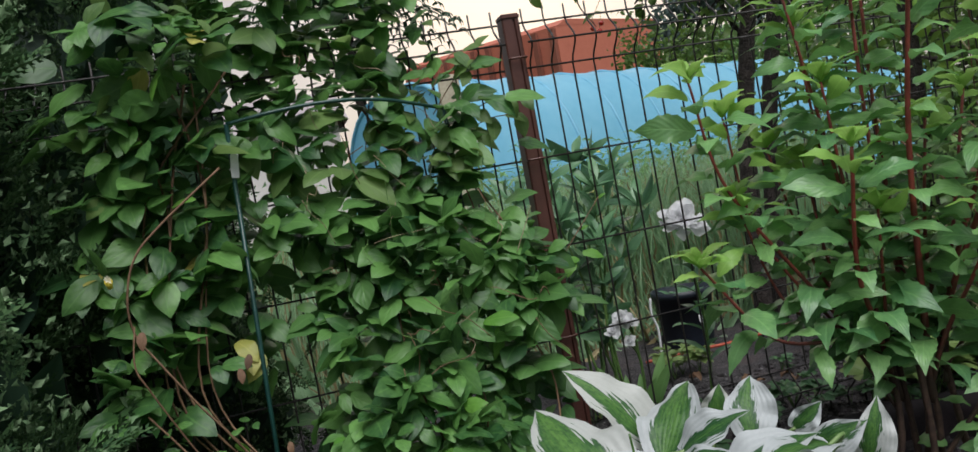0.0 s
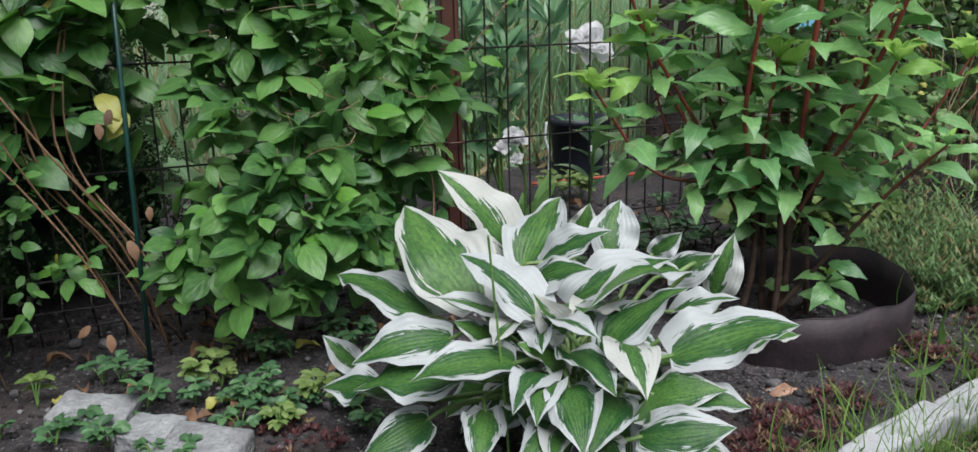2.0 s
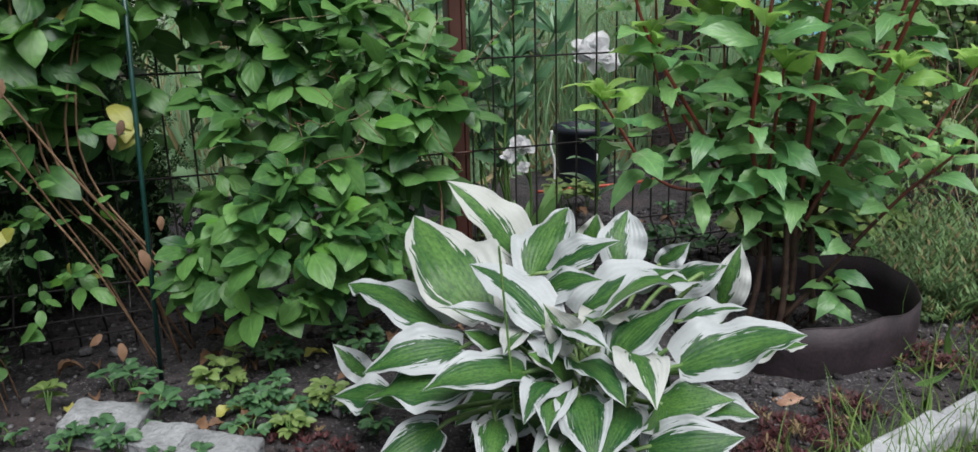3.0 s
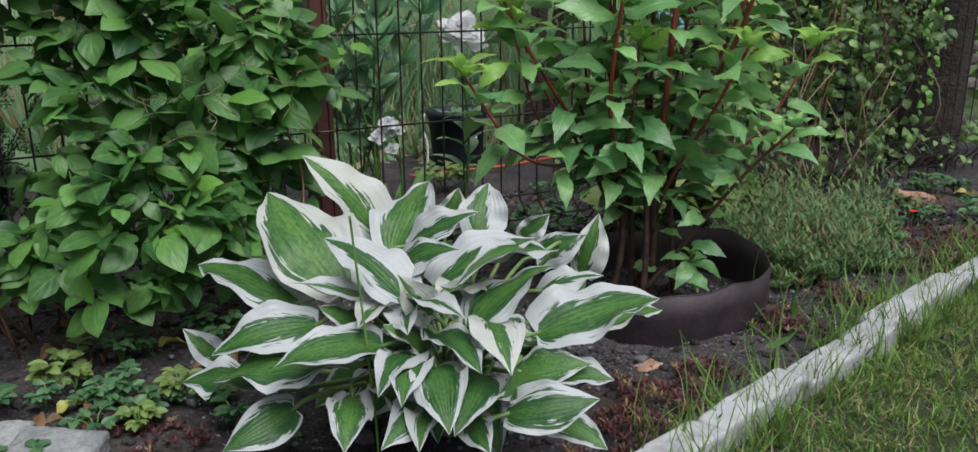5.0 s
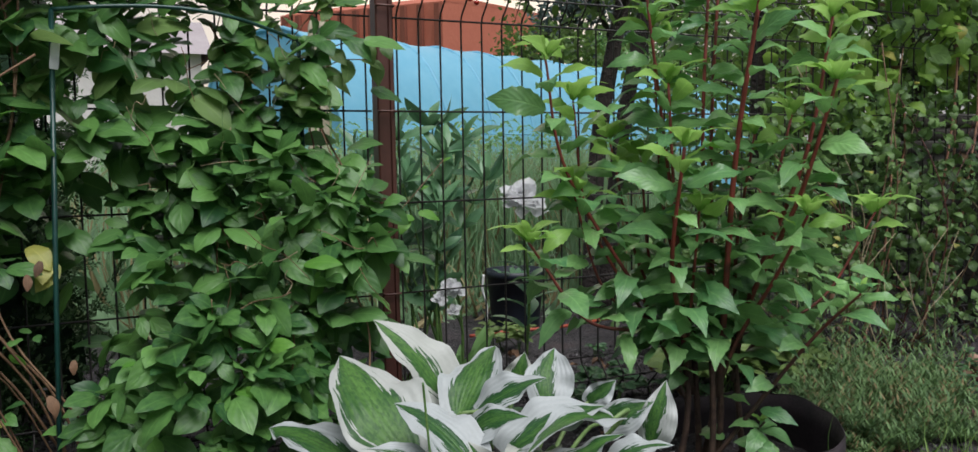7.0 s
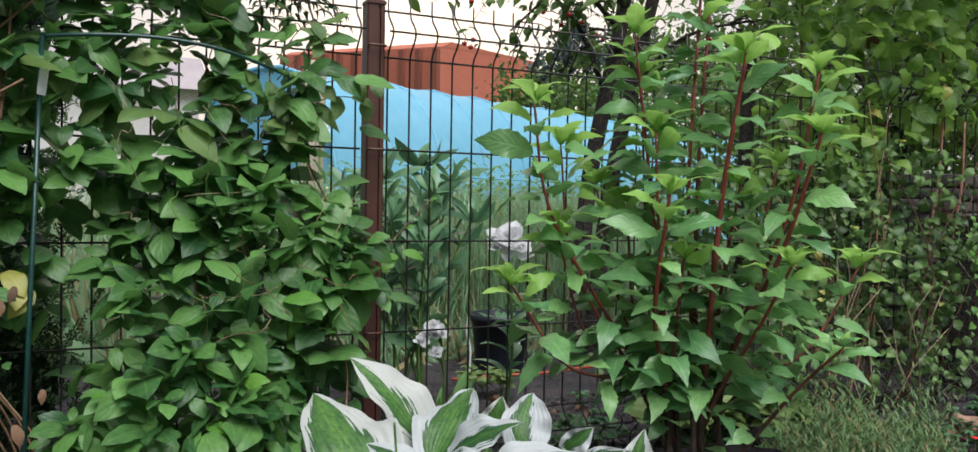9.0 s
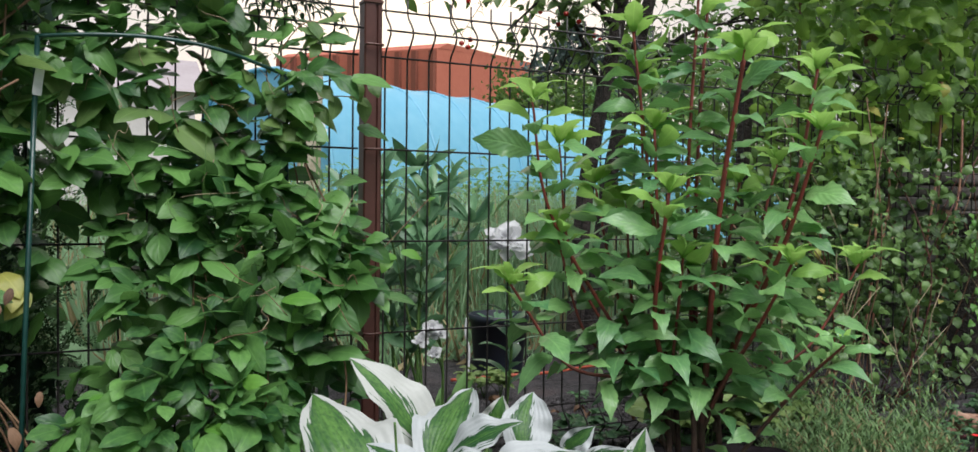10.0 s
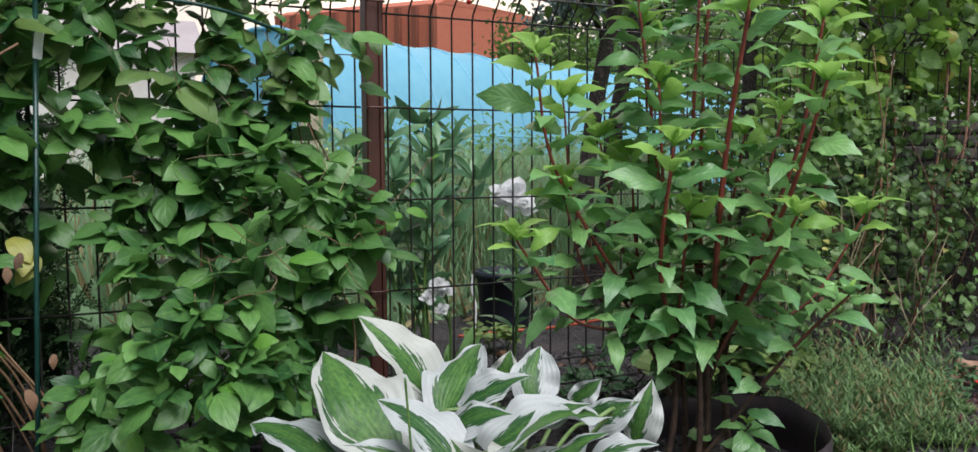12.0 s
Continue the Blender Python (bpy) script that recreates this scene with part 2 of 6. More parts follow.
M_STONE = surface("pale_stone", (0.15, 0.155, 0.16), (0.33, 0.34, 0.35), 22, 0.85, relief=0.8, depth=0.008)
M_PEBBLE = surface("pebble", (0.06, 0.056, 0.060), (0.26, 0.25, 0.26), 30, 0.8)
M_TERRACOTTA = surface("terracotta", (0.20, 0.105, 0.068), (0.42, 0.27, 0.20), 25, 0.85)
M_POST = surface("brown_enamel", (0.062, 0.021, 0.016), (0.105, 0.038, 0.029), 16, 0.42, relief=0.15, depth=0.001, spread=0.5)
M_WIRE = surface("dark_wire", (0.009, 0.007, 0.007), (0.022, 0.016, 0.014), 30, 0.45, relief=0.1, depth=0.0005)
M_STAKE = surface("green_wire", (0.004, 0.030, 0.026), (0.010, 0.055, 0.046), 40, 0.35, relief=0.1, depth=0.0005)
M_EDGING = surface("black_edging", (0.003, 0.002, 0.0025), (0.036, 0.021, 0.028), 16, 0.66, relief=0.35, depth=0.002, fine=9, spread=0.36)
M_POT = surface("dark_pot", (0.006, 0.010, 0.018), (0.014, 0.020, 0.034), 12, 0.5, relief=0.1, depth=0.001)
M_LABEL = surface("white_plastic", (0.62, 0.62, 0.64), (0.78, 0.78, 0.80), 40, 0.5, relief=0.1, depth=0.0005)
M_INK = surface("grey_ink", (0.10, 0.10, 0.12), (0.16, 0.16, 0.18), 40, 0.6)
M_CORD = surface("orange_cord", (0.34, 0.055, 0.03), (0.50, 0.10, 0.05), 60, 0.6)
M_BOARD = surface("old_board", (0.30, 0.26, 0.19), (0.52, 0.47, 0.36), 8, 0.85, relief=0.5, depth=0.004)
M_PLANK = surface("grey_plank", (0.045, 0.038, 0.034), (0.15, 0.135, 0.125), 9, 0.9, relief=0.7, depth=0.006)
M_LOG = surface("old_log", (0.012, 0.010, 0.008), (0.050, 0.040, 0.032), 14, 0.95, relief=0.9, depth=0.015)


def stem_material():
    """Old brown wood low on the shrub, red young wood above."""
    mat, n, l, p = nodes_of("shrub_stem")
    pos = n.new("ShaderNodeTexCoord").outputs["Object"]
    sep = n.new("ShaderNodeSeparateXYZ")
    l.new(pos, sep.inputs[0])
    a = noise_node(n, l, pos, 60, 4)
    age = ramp(n, l, math_node(n, l, "MULTIPLY_ADD", a, 0.25, sep.outputs[2]), 0.30, 0.55)
    old = mix_node(n, l, a, (0.030, 0.018, 0.013), (0.090, 0.056, 0.040))
    young = mix_node(n, l, a, (0.095, 0.017, 0.013), (0.310, 0.052, 0.038))
    l.new(mix_node(n, l, age, old, young), p.inputs["Base Color"])
    p.inputs["Roughness"].default_value = 0.5
    bump(n, l, a, 0.4, 0.002, p)
    return mat


M_SHRUB_STEM = stem_material()


def film_material():
    """Thin blue greenhouse film, slightly dusty and letting light through."""
    mat, n, l, p = nodes_of("blue_film")
    pos = n.new("ShaderNodeTexCoord").outputs["Object"]
    a = noise_node(n, l, pos, 0.9, 4)
    b = noise_node(n, l, pos, 7.0, 4)
    f = math_node(n, l, "MULTIPLY_ADD", b, 0.4, math_node(n, l, "MULTIPLY", a, 0.6))
    col = mix_node(n, l, ramp(n, l, f, 0.3, 0.7), (0.180, 0.490, 0.680), (0.270, 0.590, 0.760))
    l.new(col, p.inputs["Base Color"])
    p.inputs["Roughness"].default_value = 0.45
    bump(n, l, f, 0.3, 0.02, p)
    tr = n.new("ShaderNodeBsdfTranslucent")
    l.new(col, tr.inputs[0])
    mx = n.new("ShaderNodeMixShader")
    mx.inputs[0].default_value = 0.35
    l.new(p.outputs[0], mx.inputs[1])
    l.new(tr.outputs[0], mx.inputs[2])
    l.new(mx.outputs[0], n["Material Output"].inputs[0])
    return mat


def ground_material():
    """Dark crumbly soil near the bed, weedy green beyond the fence and under the lawn."""
    mat, n, l, p = nodes_of("garden_ground")
    pos = n.new("ShaderNodeTexCoord").outputs["Object"]
    sep = n.new("ShaderNodeSeparateXYZ")
    l.new(pos, sep.inputs[0])
    a, b, c = noise_node(n, l, pos, 5, 5), noise_node(n, l, pos, 38, 6, 0.7), noise_node(n, l, pos, 160, 3)
    m = math_node(n, l, "ADD", math_node(n, l, "MULTIPLY", a, 0.45), math_node(n, l, "MULTIPLY", b, 0.55))
    soil = mix_node(n, l, ramp(n, l, m, 0.38, 0.68), (0.007, 0.006, 0.0065), (0.078, 0.068, 0.076))
    soil = mix_node(n, l, math_node(n, l, "MULTIPLY", ramp(n, l, c, 0.56, 0.68), 0.7), soil, (0.20, 0.185, 0.18))
    soil = mix_node(n, l, math_node(n, l, "MULTIPLY", ramp(n, l, a, 0.52, 0.66), 0.5), soil, (0.060, 0.036, 0.032))
    turf = mix_node(n, l, ramp(n, l, m, 0.35, 0.65), (0.034, 0.066, 0.017), (0.100, 0.142, 0.045))
    far = ramp(n, l, math_node(n, l, "MULTIPLY_ADD", a, 0.6, sep.outputs[1]), 1.5, 2.3)
    line = math_node(n, l, "MULTIPLY_ADD", sep.outputs[0], -0.24, sep.outputs[1])
    near = ramp(n, l, math_node(n, l, "MULTIPLY_ADD", b, 0.08, line), -1.00, -1.06)
    side = ramp(n, l, math_node(n, l, "MULTIPLY_ADD", a, 0.5, math_node(n, l, "ABSOLUTE", math_node(n, l, "SUBTRACT", sep.outputs[0], 0.6))), 2.9, 3.3)
    lawn = ramp(n, l, math_node(n, l, "MULTIPLY_ADD", a, 0.5, line), -1.45, -1.95)
    green = math_node(n, l, "MAXIMUM", math_node(n, l, "MAXIMUM", far, lawn), side)
    verge = mix_node(n, l, ramp(n, l, m, 0.35, 0.65), (0.012, 0.014, 0.008), (0.050, 0.062, 0.026))
    near = math_node(n, l, "MULTIPLY", near, math_node(n, l, "SUBTRACT", 1.0, math_node(n, l, "MAXIMUM", lawn, side)))
    l.new(mix_node(n, l, near, mix_node(n, l, green, soil, turf), verge), p.inputs["Base Color"])
    p.inputs["Roughness"].default_value = 0.95
    bump(n, l, math_node(n, l, "ADD", b, math_node(n, l, "MULTIPLY", c, 0.4)), 1.0, 0.02, p)
    return mat


def building_material(name, dark, light):
    return surface(name, dark, light, 0.6, 0.85, relief=0.4, depth=0.05, fine=9, spread=0.6)


M_FILM = film_material()
M_GROUND = ground_material()
M_WALL = building_material("orange_wall", (0.380, 0.105, 0.066), (0.480, 0.150, 0.095))
# wall orange darkened for the ribs, painting in their shadow lines
M_WALL_RIB = building_material("shadow_toned_rib", (0.170, 0.050, 0.032), (0.240, 0.075, 0.045))
M_ROOF = building_material("grey_roof", (0.30, 0.26, 0.27), (0.42, 0.38, 0.39))
M_PLASTER = building_material("pale_plaster", (0.50, 0.47, 0.46), (0.66, 0.63, 0.62))

# ---- mesh tools ----
rng = np.random.RandomState(11)


def mesh_of(name, V, F, uv=None, smooth=True):
    me = bpy.data.meshes.new(name)
    me.from_pydata([tuple(map(float, v)) for v in V], [], [tuple(map(int, f)) for f in F])
    if uv is not None:
        lay = me.uv_layers.new(name="leaf")
        idx = np.empty(len(me.loops), dtype=np.int32)
        me.loops.foreach_get("vertex_index", idx)
        lay.data.foreach_set("uv", np.asarray(uv, dtype=np.float32)[idx].ravel())
    me.polygons.foreach_set("use_smooth", [smooth] * len(me.polygons))
    me.update()
    return me


def part(name, me, material, parent=None, label="", m=None):
    """One mesh object under a thing or part; m is its pose in the world."""
    if material is not None and not me.materials:
        me.materials.append(material)
    ob = new(name, me)
    if m is not None:
        ob.matrix_basis = m
    if parent is not None:
        ob.parent = parent
        up = parent.matrix_basis if parent.parent is None else parent.parent.matrix_basis @ parent.matrix_basis
        ob.matrix_basis = up.inverted() @ (m if m is not None else Matrix())
    if label:
        ob["label"] = label
    return ob


def thing(name, place, label, category, group=""):
    ob = new(name)
    ob.empty_display_size = 0.05
    ob.matrix_basis = Matrix.Translation(place)
    return tagged(ob, label, category, group)


class Heap:
    """Many small pieces gathered into one mesh."""

    def __init__(self):
        self.V, self.F, self.U, self.count = [], [], [], 0

    def add(self, piece, m):
        V, F, U = piece
        m = np.array(m)
        self.V.append(V @ m[:3, :3].T + m[:3, 3])
        self.F.extend(tuple(i + self.count for i in f) for f in F)
        self.U.append(U)
        self.count += len(V)

    def mesh(self, name):
        return mesh_of(name, np.vstack(self.V), self.F, np.vstack(self.U))


def pose_leaf(base, along, normal, sx=1.0, sy=1.0, sz=1.0):
    y = Vector(along).normalized()
    x = y.cross(Vector(normal))
    if x.length < 1e-4:
        x = y.orthogonal()
    x.normalize()
    z = x.cross(y)
    m = Matrix((x * sx, y * sy, z * sz)).transposed().to_4x4()
    m.translation = base
    return m


def tube(points, radii, sides=6, closed_end=True):
    """A round stem along a line of points; with its coordinates along and round."""
    P = [Vector(p) for p in points]
    if not hasattr(radii, "__len__"):
        radii = [radii] * len(P)
    V, F, U = [], [], []
    side = None
    for i, p in enumerate(P):
        d = (P[min(i + 1, len(P) - 1)] - P[max(i - 1, 0)]).normalized()
        side = d.orthogonal().normalized() if side is None else (side - d * side.dot(d)).normalized()
        up = d.cross(side)
        for k in range(sides):
            a = 2 * math.pi * k / sides
            V.append(p + (side * math.cos(a) + up * math.sin(a)) * radii[i])
            U.append((i / max(1, len(P) - 1), k / sides))
    for i in range(len(P) - 1):
        for k in range(sides):
            j = (k + 1) % sides
            F.append((i * sides + k, i * sides + j, (i + 1) * sides + j, (i + 1) * sides + k))
    if closed_end:
        F.append(tuple(range(sides))[::-1])
        F.append(tuple((len(P) - 1) * sides + k for k in range(sides)))
    return np.array([tuple(v) for v in V]), F, np.array(U)


def smooth_line(points, steps=8):
    """A smooth line through points."""
    P = [Vector(p) for p in points]
    P = [P[0] * 2 - P[1]] + P + [P[-1] * 2 - P[-2]]
    out = []
    for i in range(1, len(P) - 2):
        a, b, c, d = P[i - 1:i + 3]
        for k in range(steps):
            t = k / steps
            out.append(0.5 * ((2 * b) + (c - a) * t + (2 * a - 5 * b + 4 * c - d) * t * t + (3 * b - a - 3 * c + d) * t ** 3))
    out.append(P[-2])
    return out


def blade(profile, nu=8, nv=4, arch=0.1, cup=0.15, wave=0.0, twist=0.0, bend=0.0, seed=0, tooth=0.0, crease=1.3, tipfall=0.0):
    """A leaf of length 1 and half width profile(u), from the origin along +y with its face up +z."""
    r = np.random.RandomState(seed)
    ph = r.uniform(0, 6.28, 3)
    V, F, U = [], [], []
    for i in range(nu + 1):
        u = i / nu
        w = max(profile(u), 0.004)
        for j in range(nv + 1):
            v = 2 * j / nv - 1
            edge = 1 + tooth * ((i % 2) * 2 - 1) * (abs(v) > 0.9)
            x = v * w * edge
            z = arch * 4 * u * (1 - u) + cup * abs(v) ** crease * w - tipfall * u ** 3
            z += wave * abs(v) ** 2 * w * (math.sin(9 * u + ph[0] + (2.2 if v > 0 else 0)) + 0.5 * math.sin(21 * u + ph[1] + (1.3 if v > 0 else 0))) + twist * v * w * (u - 0.4)
            y = u - 0.10 * abs(v) ** 2 * (1 - u) ** 6 * w * 6
            x += bend * u * (1 - u) * 4
            V.append((x, y, z))
            U.append((u, (v + 1) / 2))
    n = nv + 1
    for i in range(nu):
        for j in range(nv):
            a = i * n + j
            F.append((a, a + 1, a + n + 1, a + n))
    return np.array(V), F, np.array(U)


def leaf_set(profile, count, **kw):
    return [blade(profile, seed=s, bend=rng.uniform(-0.05, 0.05), **{k: (rng.uniform(*v) if isinstance(v, tuple) else v) for k, v in kw.items()}) for s in range(count)]


def ovate(width, peak=0.35, tip=1.0):
    """Half width of an egg-shaped leaf, widest at peak, with a pointed tip."""
    k = math.log(0.5) / math.log(peak)

    def f(u):
        if not 0 < u < 1:
            return 0.0
        return width / 2 * math.sin(math.pi * u ** k) ** (0.72 if u < peak else 1.12 * tip)
    return f


def rounded(width, peak=0.40, tip=1.0):
    """Half width of a leaf with a round base and a drawn-out tip."""
    k = math.log(0.5) / math.log(peak)

    def f(u):
        if not 0 < u < 1:
            return 0.0
        return width / 2 * math.sin(math.pi * u ** k) ** (0.62 if u < peak else tip) * (1 if u > peak else min(1, 0.55 + 0.45 * u / peak) ** 0.6)
    return f


def jitter(v, s):
    return Vector(v) + Vector(rng.normal(0, s, 3))

# ---- ground, lawn and kerb ----


def kerb_y(x):
    return -0.985 + 0.24 * x


def near_noise(x, y):
    return 0.012 * noise.noise((x * 6, y * 6, 0)) + 0.008 * noise.noise((x * 19, y * 19, 3))


def build_ground():
    xs = np.unique(np.concatenate([np.linspace(-1.8, 2.6, 150), np.geomspace(2.6, 400, 26), -np.geomspace(1.8, 400, 26)]))
    ys = np.unique(np.concatenate([np.linspace(-1.9, 1.6, 130), np.geomspace(1.6, 500, 30), -np.geomspace(1.9, 300, 20)]))
    V = []
    for y in ys:
        for x in xs:
            z = near_noise(x, y) if -2 < x < 3 and -2 < y < 2 else 0.0
            if -2 < x < 3 and -2 < y < 2 and y < kerb_y(x) - 0.05:
                z += 0.012
            V.append((x, y, z - 0.006))
    n = len(xs)
    F = [(j * n + i, j * n + i + 1, (j + 1) * n + i + 1, (j + 1) * n + i) for j in range(len(ys) - 1) for i in range(n - 1)]
    tagged(part("ground", mesh_of("ground", V, F), M_GROUND), "dark crumbly garden soil with weedy green field beyond", "ground", kind="structure")


build_ground()


def rough_block(size, seed, rough=0.12, cuts=5, crisp=6):
    """A worn block with uneven, rounded edges, standing on z = 0."""
    bm = bmesh.new()
    bmesh.ops.create_cube(bm, size=1)
    bmesh.ops.subdivide_edges(bm, edges=bm.edges[:], cuts=cuts, use_grid_fill=True)
    for v in bm.verts:
        c = v.co * 2
        k = (abs(c.x) ** crisp + abs(c.y) ** crisp + abs(c.z) ** crisp) ** (1 / crisp)
        c = c / max(k, 1e-6) * max(abs(c.x), abs(c.y), abs(c.z))
        w = Vector((c.x * size[0], c.y * size[1], c.z * size[2])) / 2
        d = noise.noise_vector(w * (0.9 / min(size)) + Vector((seed * 3.1, seed, 0))) * rough * min(size) * 1.3
        d += noise.noise_vector(w * (3.2 / min(size)) + Vector((seed, 0, seed * 2))) * rough * 0.4 * min(size)
        v.co = w + d + Vector((0, 0, size[2] / 2))
    me = bpy.data.meshes.new("block")
    bm.to_mesh(me)
    bm.free()
    me.polygons.foreach_set("use_smooth", [True] * len(me.polygons))
    return me


x = -2.12
for i in range(20):
    ln = (0.30, 0.28, 0.33, 0.26, 0.28, 0.17, 0.31, 0.34, 0.22, 0.30, 0.36, 0.25, 0.33, 0.30, 0.34, 0.28, 0.32, 0.26, 0.34, 0.30)[i]
    cx = x + ln / 2
    block = rough_block((ln + 0.012, 0.053 + 0.005 * math.sin(i * 2.1), 0.10), i + 3, 0.045, 16, 20)
    part_ob = part("kerb_stone", block, M_CONCRETE, m=pose(cx, kerb_y(cx) - 0.012 + 0.006 * math.sin(i * 3.3), -0.060, 2 * math.sin(i * 1.7), 0, math.degrees(math.atan(0.24)) + 1.5 * math.sin(i)))
    tagged(part_ob, "rough pale concrete kerb stone edging the flower bed", "kerb stone", "kerb stones along the lawn")
    x += ln - 0.001

# broken pale stones lying in the bed
for i, (sx, sy, sz, px, py, turn) in enumerate(((0.125, 0.080, 0.048, -0.812, -0.385, -24), (0.085, 0.068, 0.040, -0.727, -0.478, -30), (0.120, 0.085, 0.040, -0.655, -0.556, -30), (0.04, 0.03, 0.022, -0.528, -0.455, 10))):
    tagged(part("broken_stone", rough_block((sx, sy, sz), i + 40, 0.11, 14, 18), M_STONE, m=pose(px, py, -0.012, 4, 3, turn)), "pale broken concrete stone lying on soil", "stone", "broken stones in the bed")
tagged(part("brick_shard", rough_block((0.052, 0.030, 0.009), 60, 0.25, 7, 10), M_TERRACOTTA, m=pose(0.235, -0.715, -0.006, 0, 0, 10)), "small orange-brown brick shard on the soil", "shard")
tagged(part("terracotta_shard", rough_block((0.12, 0.05, 0.05), 61, 0.2), M_TERRACOTTA, m=pose(1.60, -0.24, -0.008, 0, 10, -20)), "broken terracotta piece beside the creeper", "shard")
pebbles = [rough_block((0.02, 0.016, 0.012), 70 + k, 0.2, 2) for k in range(4)]
for i in range(60):
    px, py = rng.uniform(-1.0, 1.3), rng.uniform(-0.9, 0.0)
    if py < kerb_y(px) + 0.08:
        continue
    s = rng.uniform(0.4, 1.5)
    tagged(part("pebble", pebbles[i % 4], M_PEBBLE, m=pose(px, py, -0.004, 0, 0, rng.uniform(0, 360)) @ Matrix.Scale(s, 4)), "small grey pebble on soil", "pebble", "pebbles in the bed")

# crumbs of soil and grit
CRUMB = []
for k in range(5):
    bm = bmesh.new()
    bmesh.ops.create_icosphere(bm, subdivisions=1, radius=0.5)
    for v in bm.verts:
        v.co *= 1 + 0.5 * noise.noise(v.co * 2.3 + Vector((k * 3.3, 0, 0)))
        v.co.z *= 0.7
    CRUMB.append((np.array([tuple(v.co) for v in bm.verts]), [tuple(v.index for v in f.verts) for f in bm.faces], np.zeros((len(bm.verts), 2))))
    bm.free()
soil_clods = thing("soil_clods", (0, 0, 0), "loose crumbs of dark soil and grey grit", "soil")
soil_clods["kind"] = "stuff"
for mat, count, small, big in ((M_SOIL, 7000, 0.005, 0.026), (M_PEBBLE, 5200, 0.003, 0.012)):
    heap = Heap()
    for i in range(count):
        cx, cy = rng.uniform(-1.1, 1.7), rng.uniform(-0.98, 0.55)
        if cy < kerb_y(cx) + 0.03:
            continue
        s = small + (big - small) * rng.random_sample() ** 3
        heap.add(CRUMB[i % 5], pose(cx, cy, near_noise(cx, cy) - 0.004, 0, 0, rng.uniform(0, 360)) @ Matrix.Scale(s, 4))
    part("crumbs", heap.mesh("crumbs"), mat, soil_clods)["kind"] = "stuff"

# ---- wire fence ----
ROWS_Z = (0.03, 0.08, 0.13, 0.33, 0.53, 0.73, 0.93, 0.98, 1.03)
PITCH = 0.0508


def bulge(z):
    """How far a wire stands out of the panel at a height."""
    return -0.038 if abs(z - 0.98) < 1e-6 or abs(z - 0.08) < 1e-6 else 0.0


def fence_panel(x0, count, label):
    panel = thing("wire_fence", (x0, 0, 0), label, "fence", "welded wire fences")
    kink = lambda c: [(0, -0.038 * math.cos(math.pi * d / 0.10) ** 2, c + d) for d in (-0.05, -0.036, -0.022, -0.009, 0.0, 0.009, 0.022, 0.036, 0.05)]
    upright = mesh_of("upright", *tube([(0, 0, 0.0)] + kink(0.08) + kink(0.98) + [(0, 0, 1.062)], 0.0022, 6))
    width = PITCH * (count - 1)
    for k in range(count):
        part("vertical_wire", upright, M_WIRE, panel, m=Matrix.Translation((x0 + k * PITCH, 0, 0)))
    level = mesh_of("level", *tube([(-0.01, 0, 0), (width / 2, 0, 0), (width + 0.01, 0, 0)], 0.0022, 6))
    for z in ROWS_Z:
        part("horizontal_wire", level, M_WIRE, panel, m=Matrix.Translation((x0, bulge(z) - 0.004, z)))
    return panel


fence_panel(-0.0508, 52, "dark welded wire fence panel with kinked top")
fence_panel(-0.122 - PITCH * 49, 50, "dark welded wire fence panel overgrown with clematis")


def fence_post(x, y):
    post = thing("fence_post", (x, y, 0), "brown enamelled steel fence post with a flat cap", "fence post", "fence posts")
    w, d, h = 0.040, 0.036, 1.045
    V, F = [], []
    ring = [(-w / 2, 0), (-w / 2 + 0.003, -0.003), (w * 0.10, -0.003), (w * 0.14, 0.002), (w * 0.22, 0.002), (w * 0.26, -0.003), (w / 2 - 0.003, -0.003), (w / 2, 0), (w / 2, d), (-w / 2, d)]
    for z in (-0.3, h):
        V += [(a, b, z) for a, b in ring]
    n = len(ring)
    F = [(i, (i + 1) % n, n + (i + 1) % n, n + i) for i in range(n)] + [tuple(range(n, 2 * n))]
    part("post_body", mesh_of("post_body", V, F, smooth=False), M_POST, post, m=Matrix.Translation((x, y, 0)))
    bm = bmesh.new()
    bmesh.ops.create_cube(bm, size=1)
    bmesh.ops.scale(bm, vec=(w + 0.004, d + 0.008, 0.012), verts=bm.verts)
    bmesh.ops.bevel(bm, geom=bm.edges[:], offset=0.003, segments=2, affect="EDGES")
    me = bpy.data.meshes.new("cap")
    bm.to_mesh(me)
    bm.free()
    part("cap", me, M_POST, post, m=Matrix.Translation((x, y + d / 2 - 0.002, h + 0.004)))
    for z in (0.33, 0.73, 0.955):
        clip = mesh_of("clip", *tube(smooth_line([(-0.018, -0.002, 0), (-0.016, -0.012, 0), (0.016, -0.012, 0), (0.018, -0.002, 0)], 4), 0.0028, 6))
        part("clip", clip, M_POST, post, m=Matrix.Translation((x, y - 0.002, z)))


fence_post(-0.076, 0.006)
fence_post(2.56, 0.006)
fence_post(-2.66, 0.006)

# ---- hosta ----
HEART = (-0.12, -0.66, 0.0)
hosta = thing("hosta", HEART, "large hosta with green leaves and broad white margins", "hosta")


HOSTA_OUTLINE = ovate(1.0, 0.40, 0.92)
hosta_count = [0]


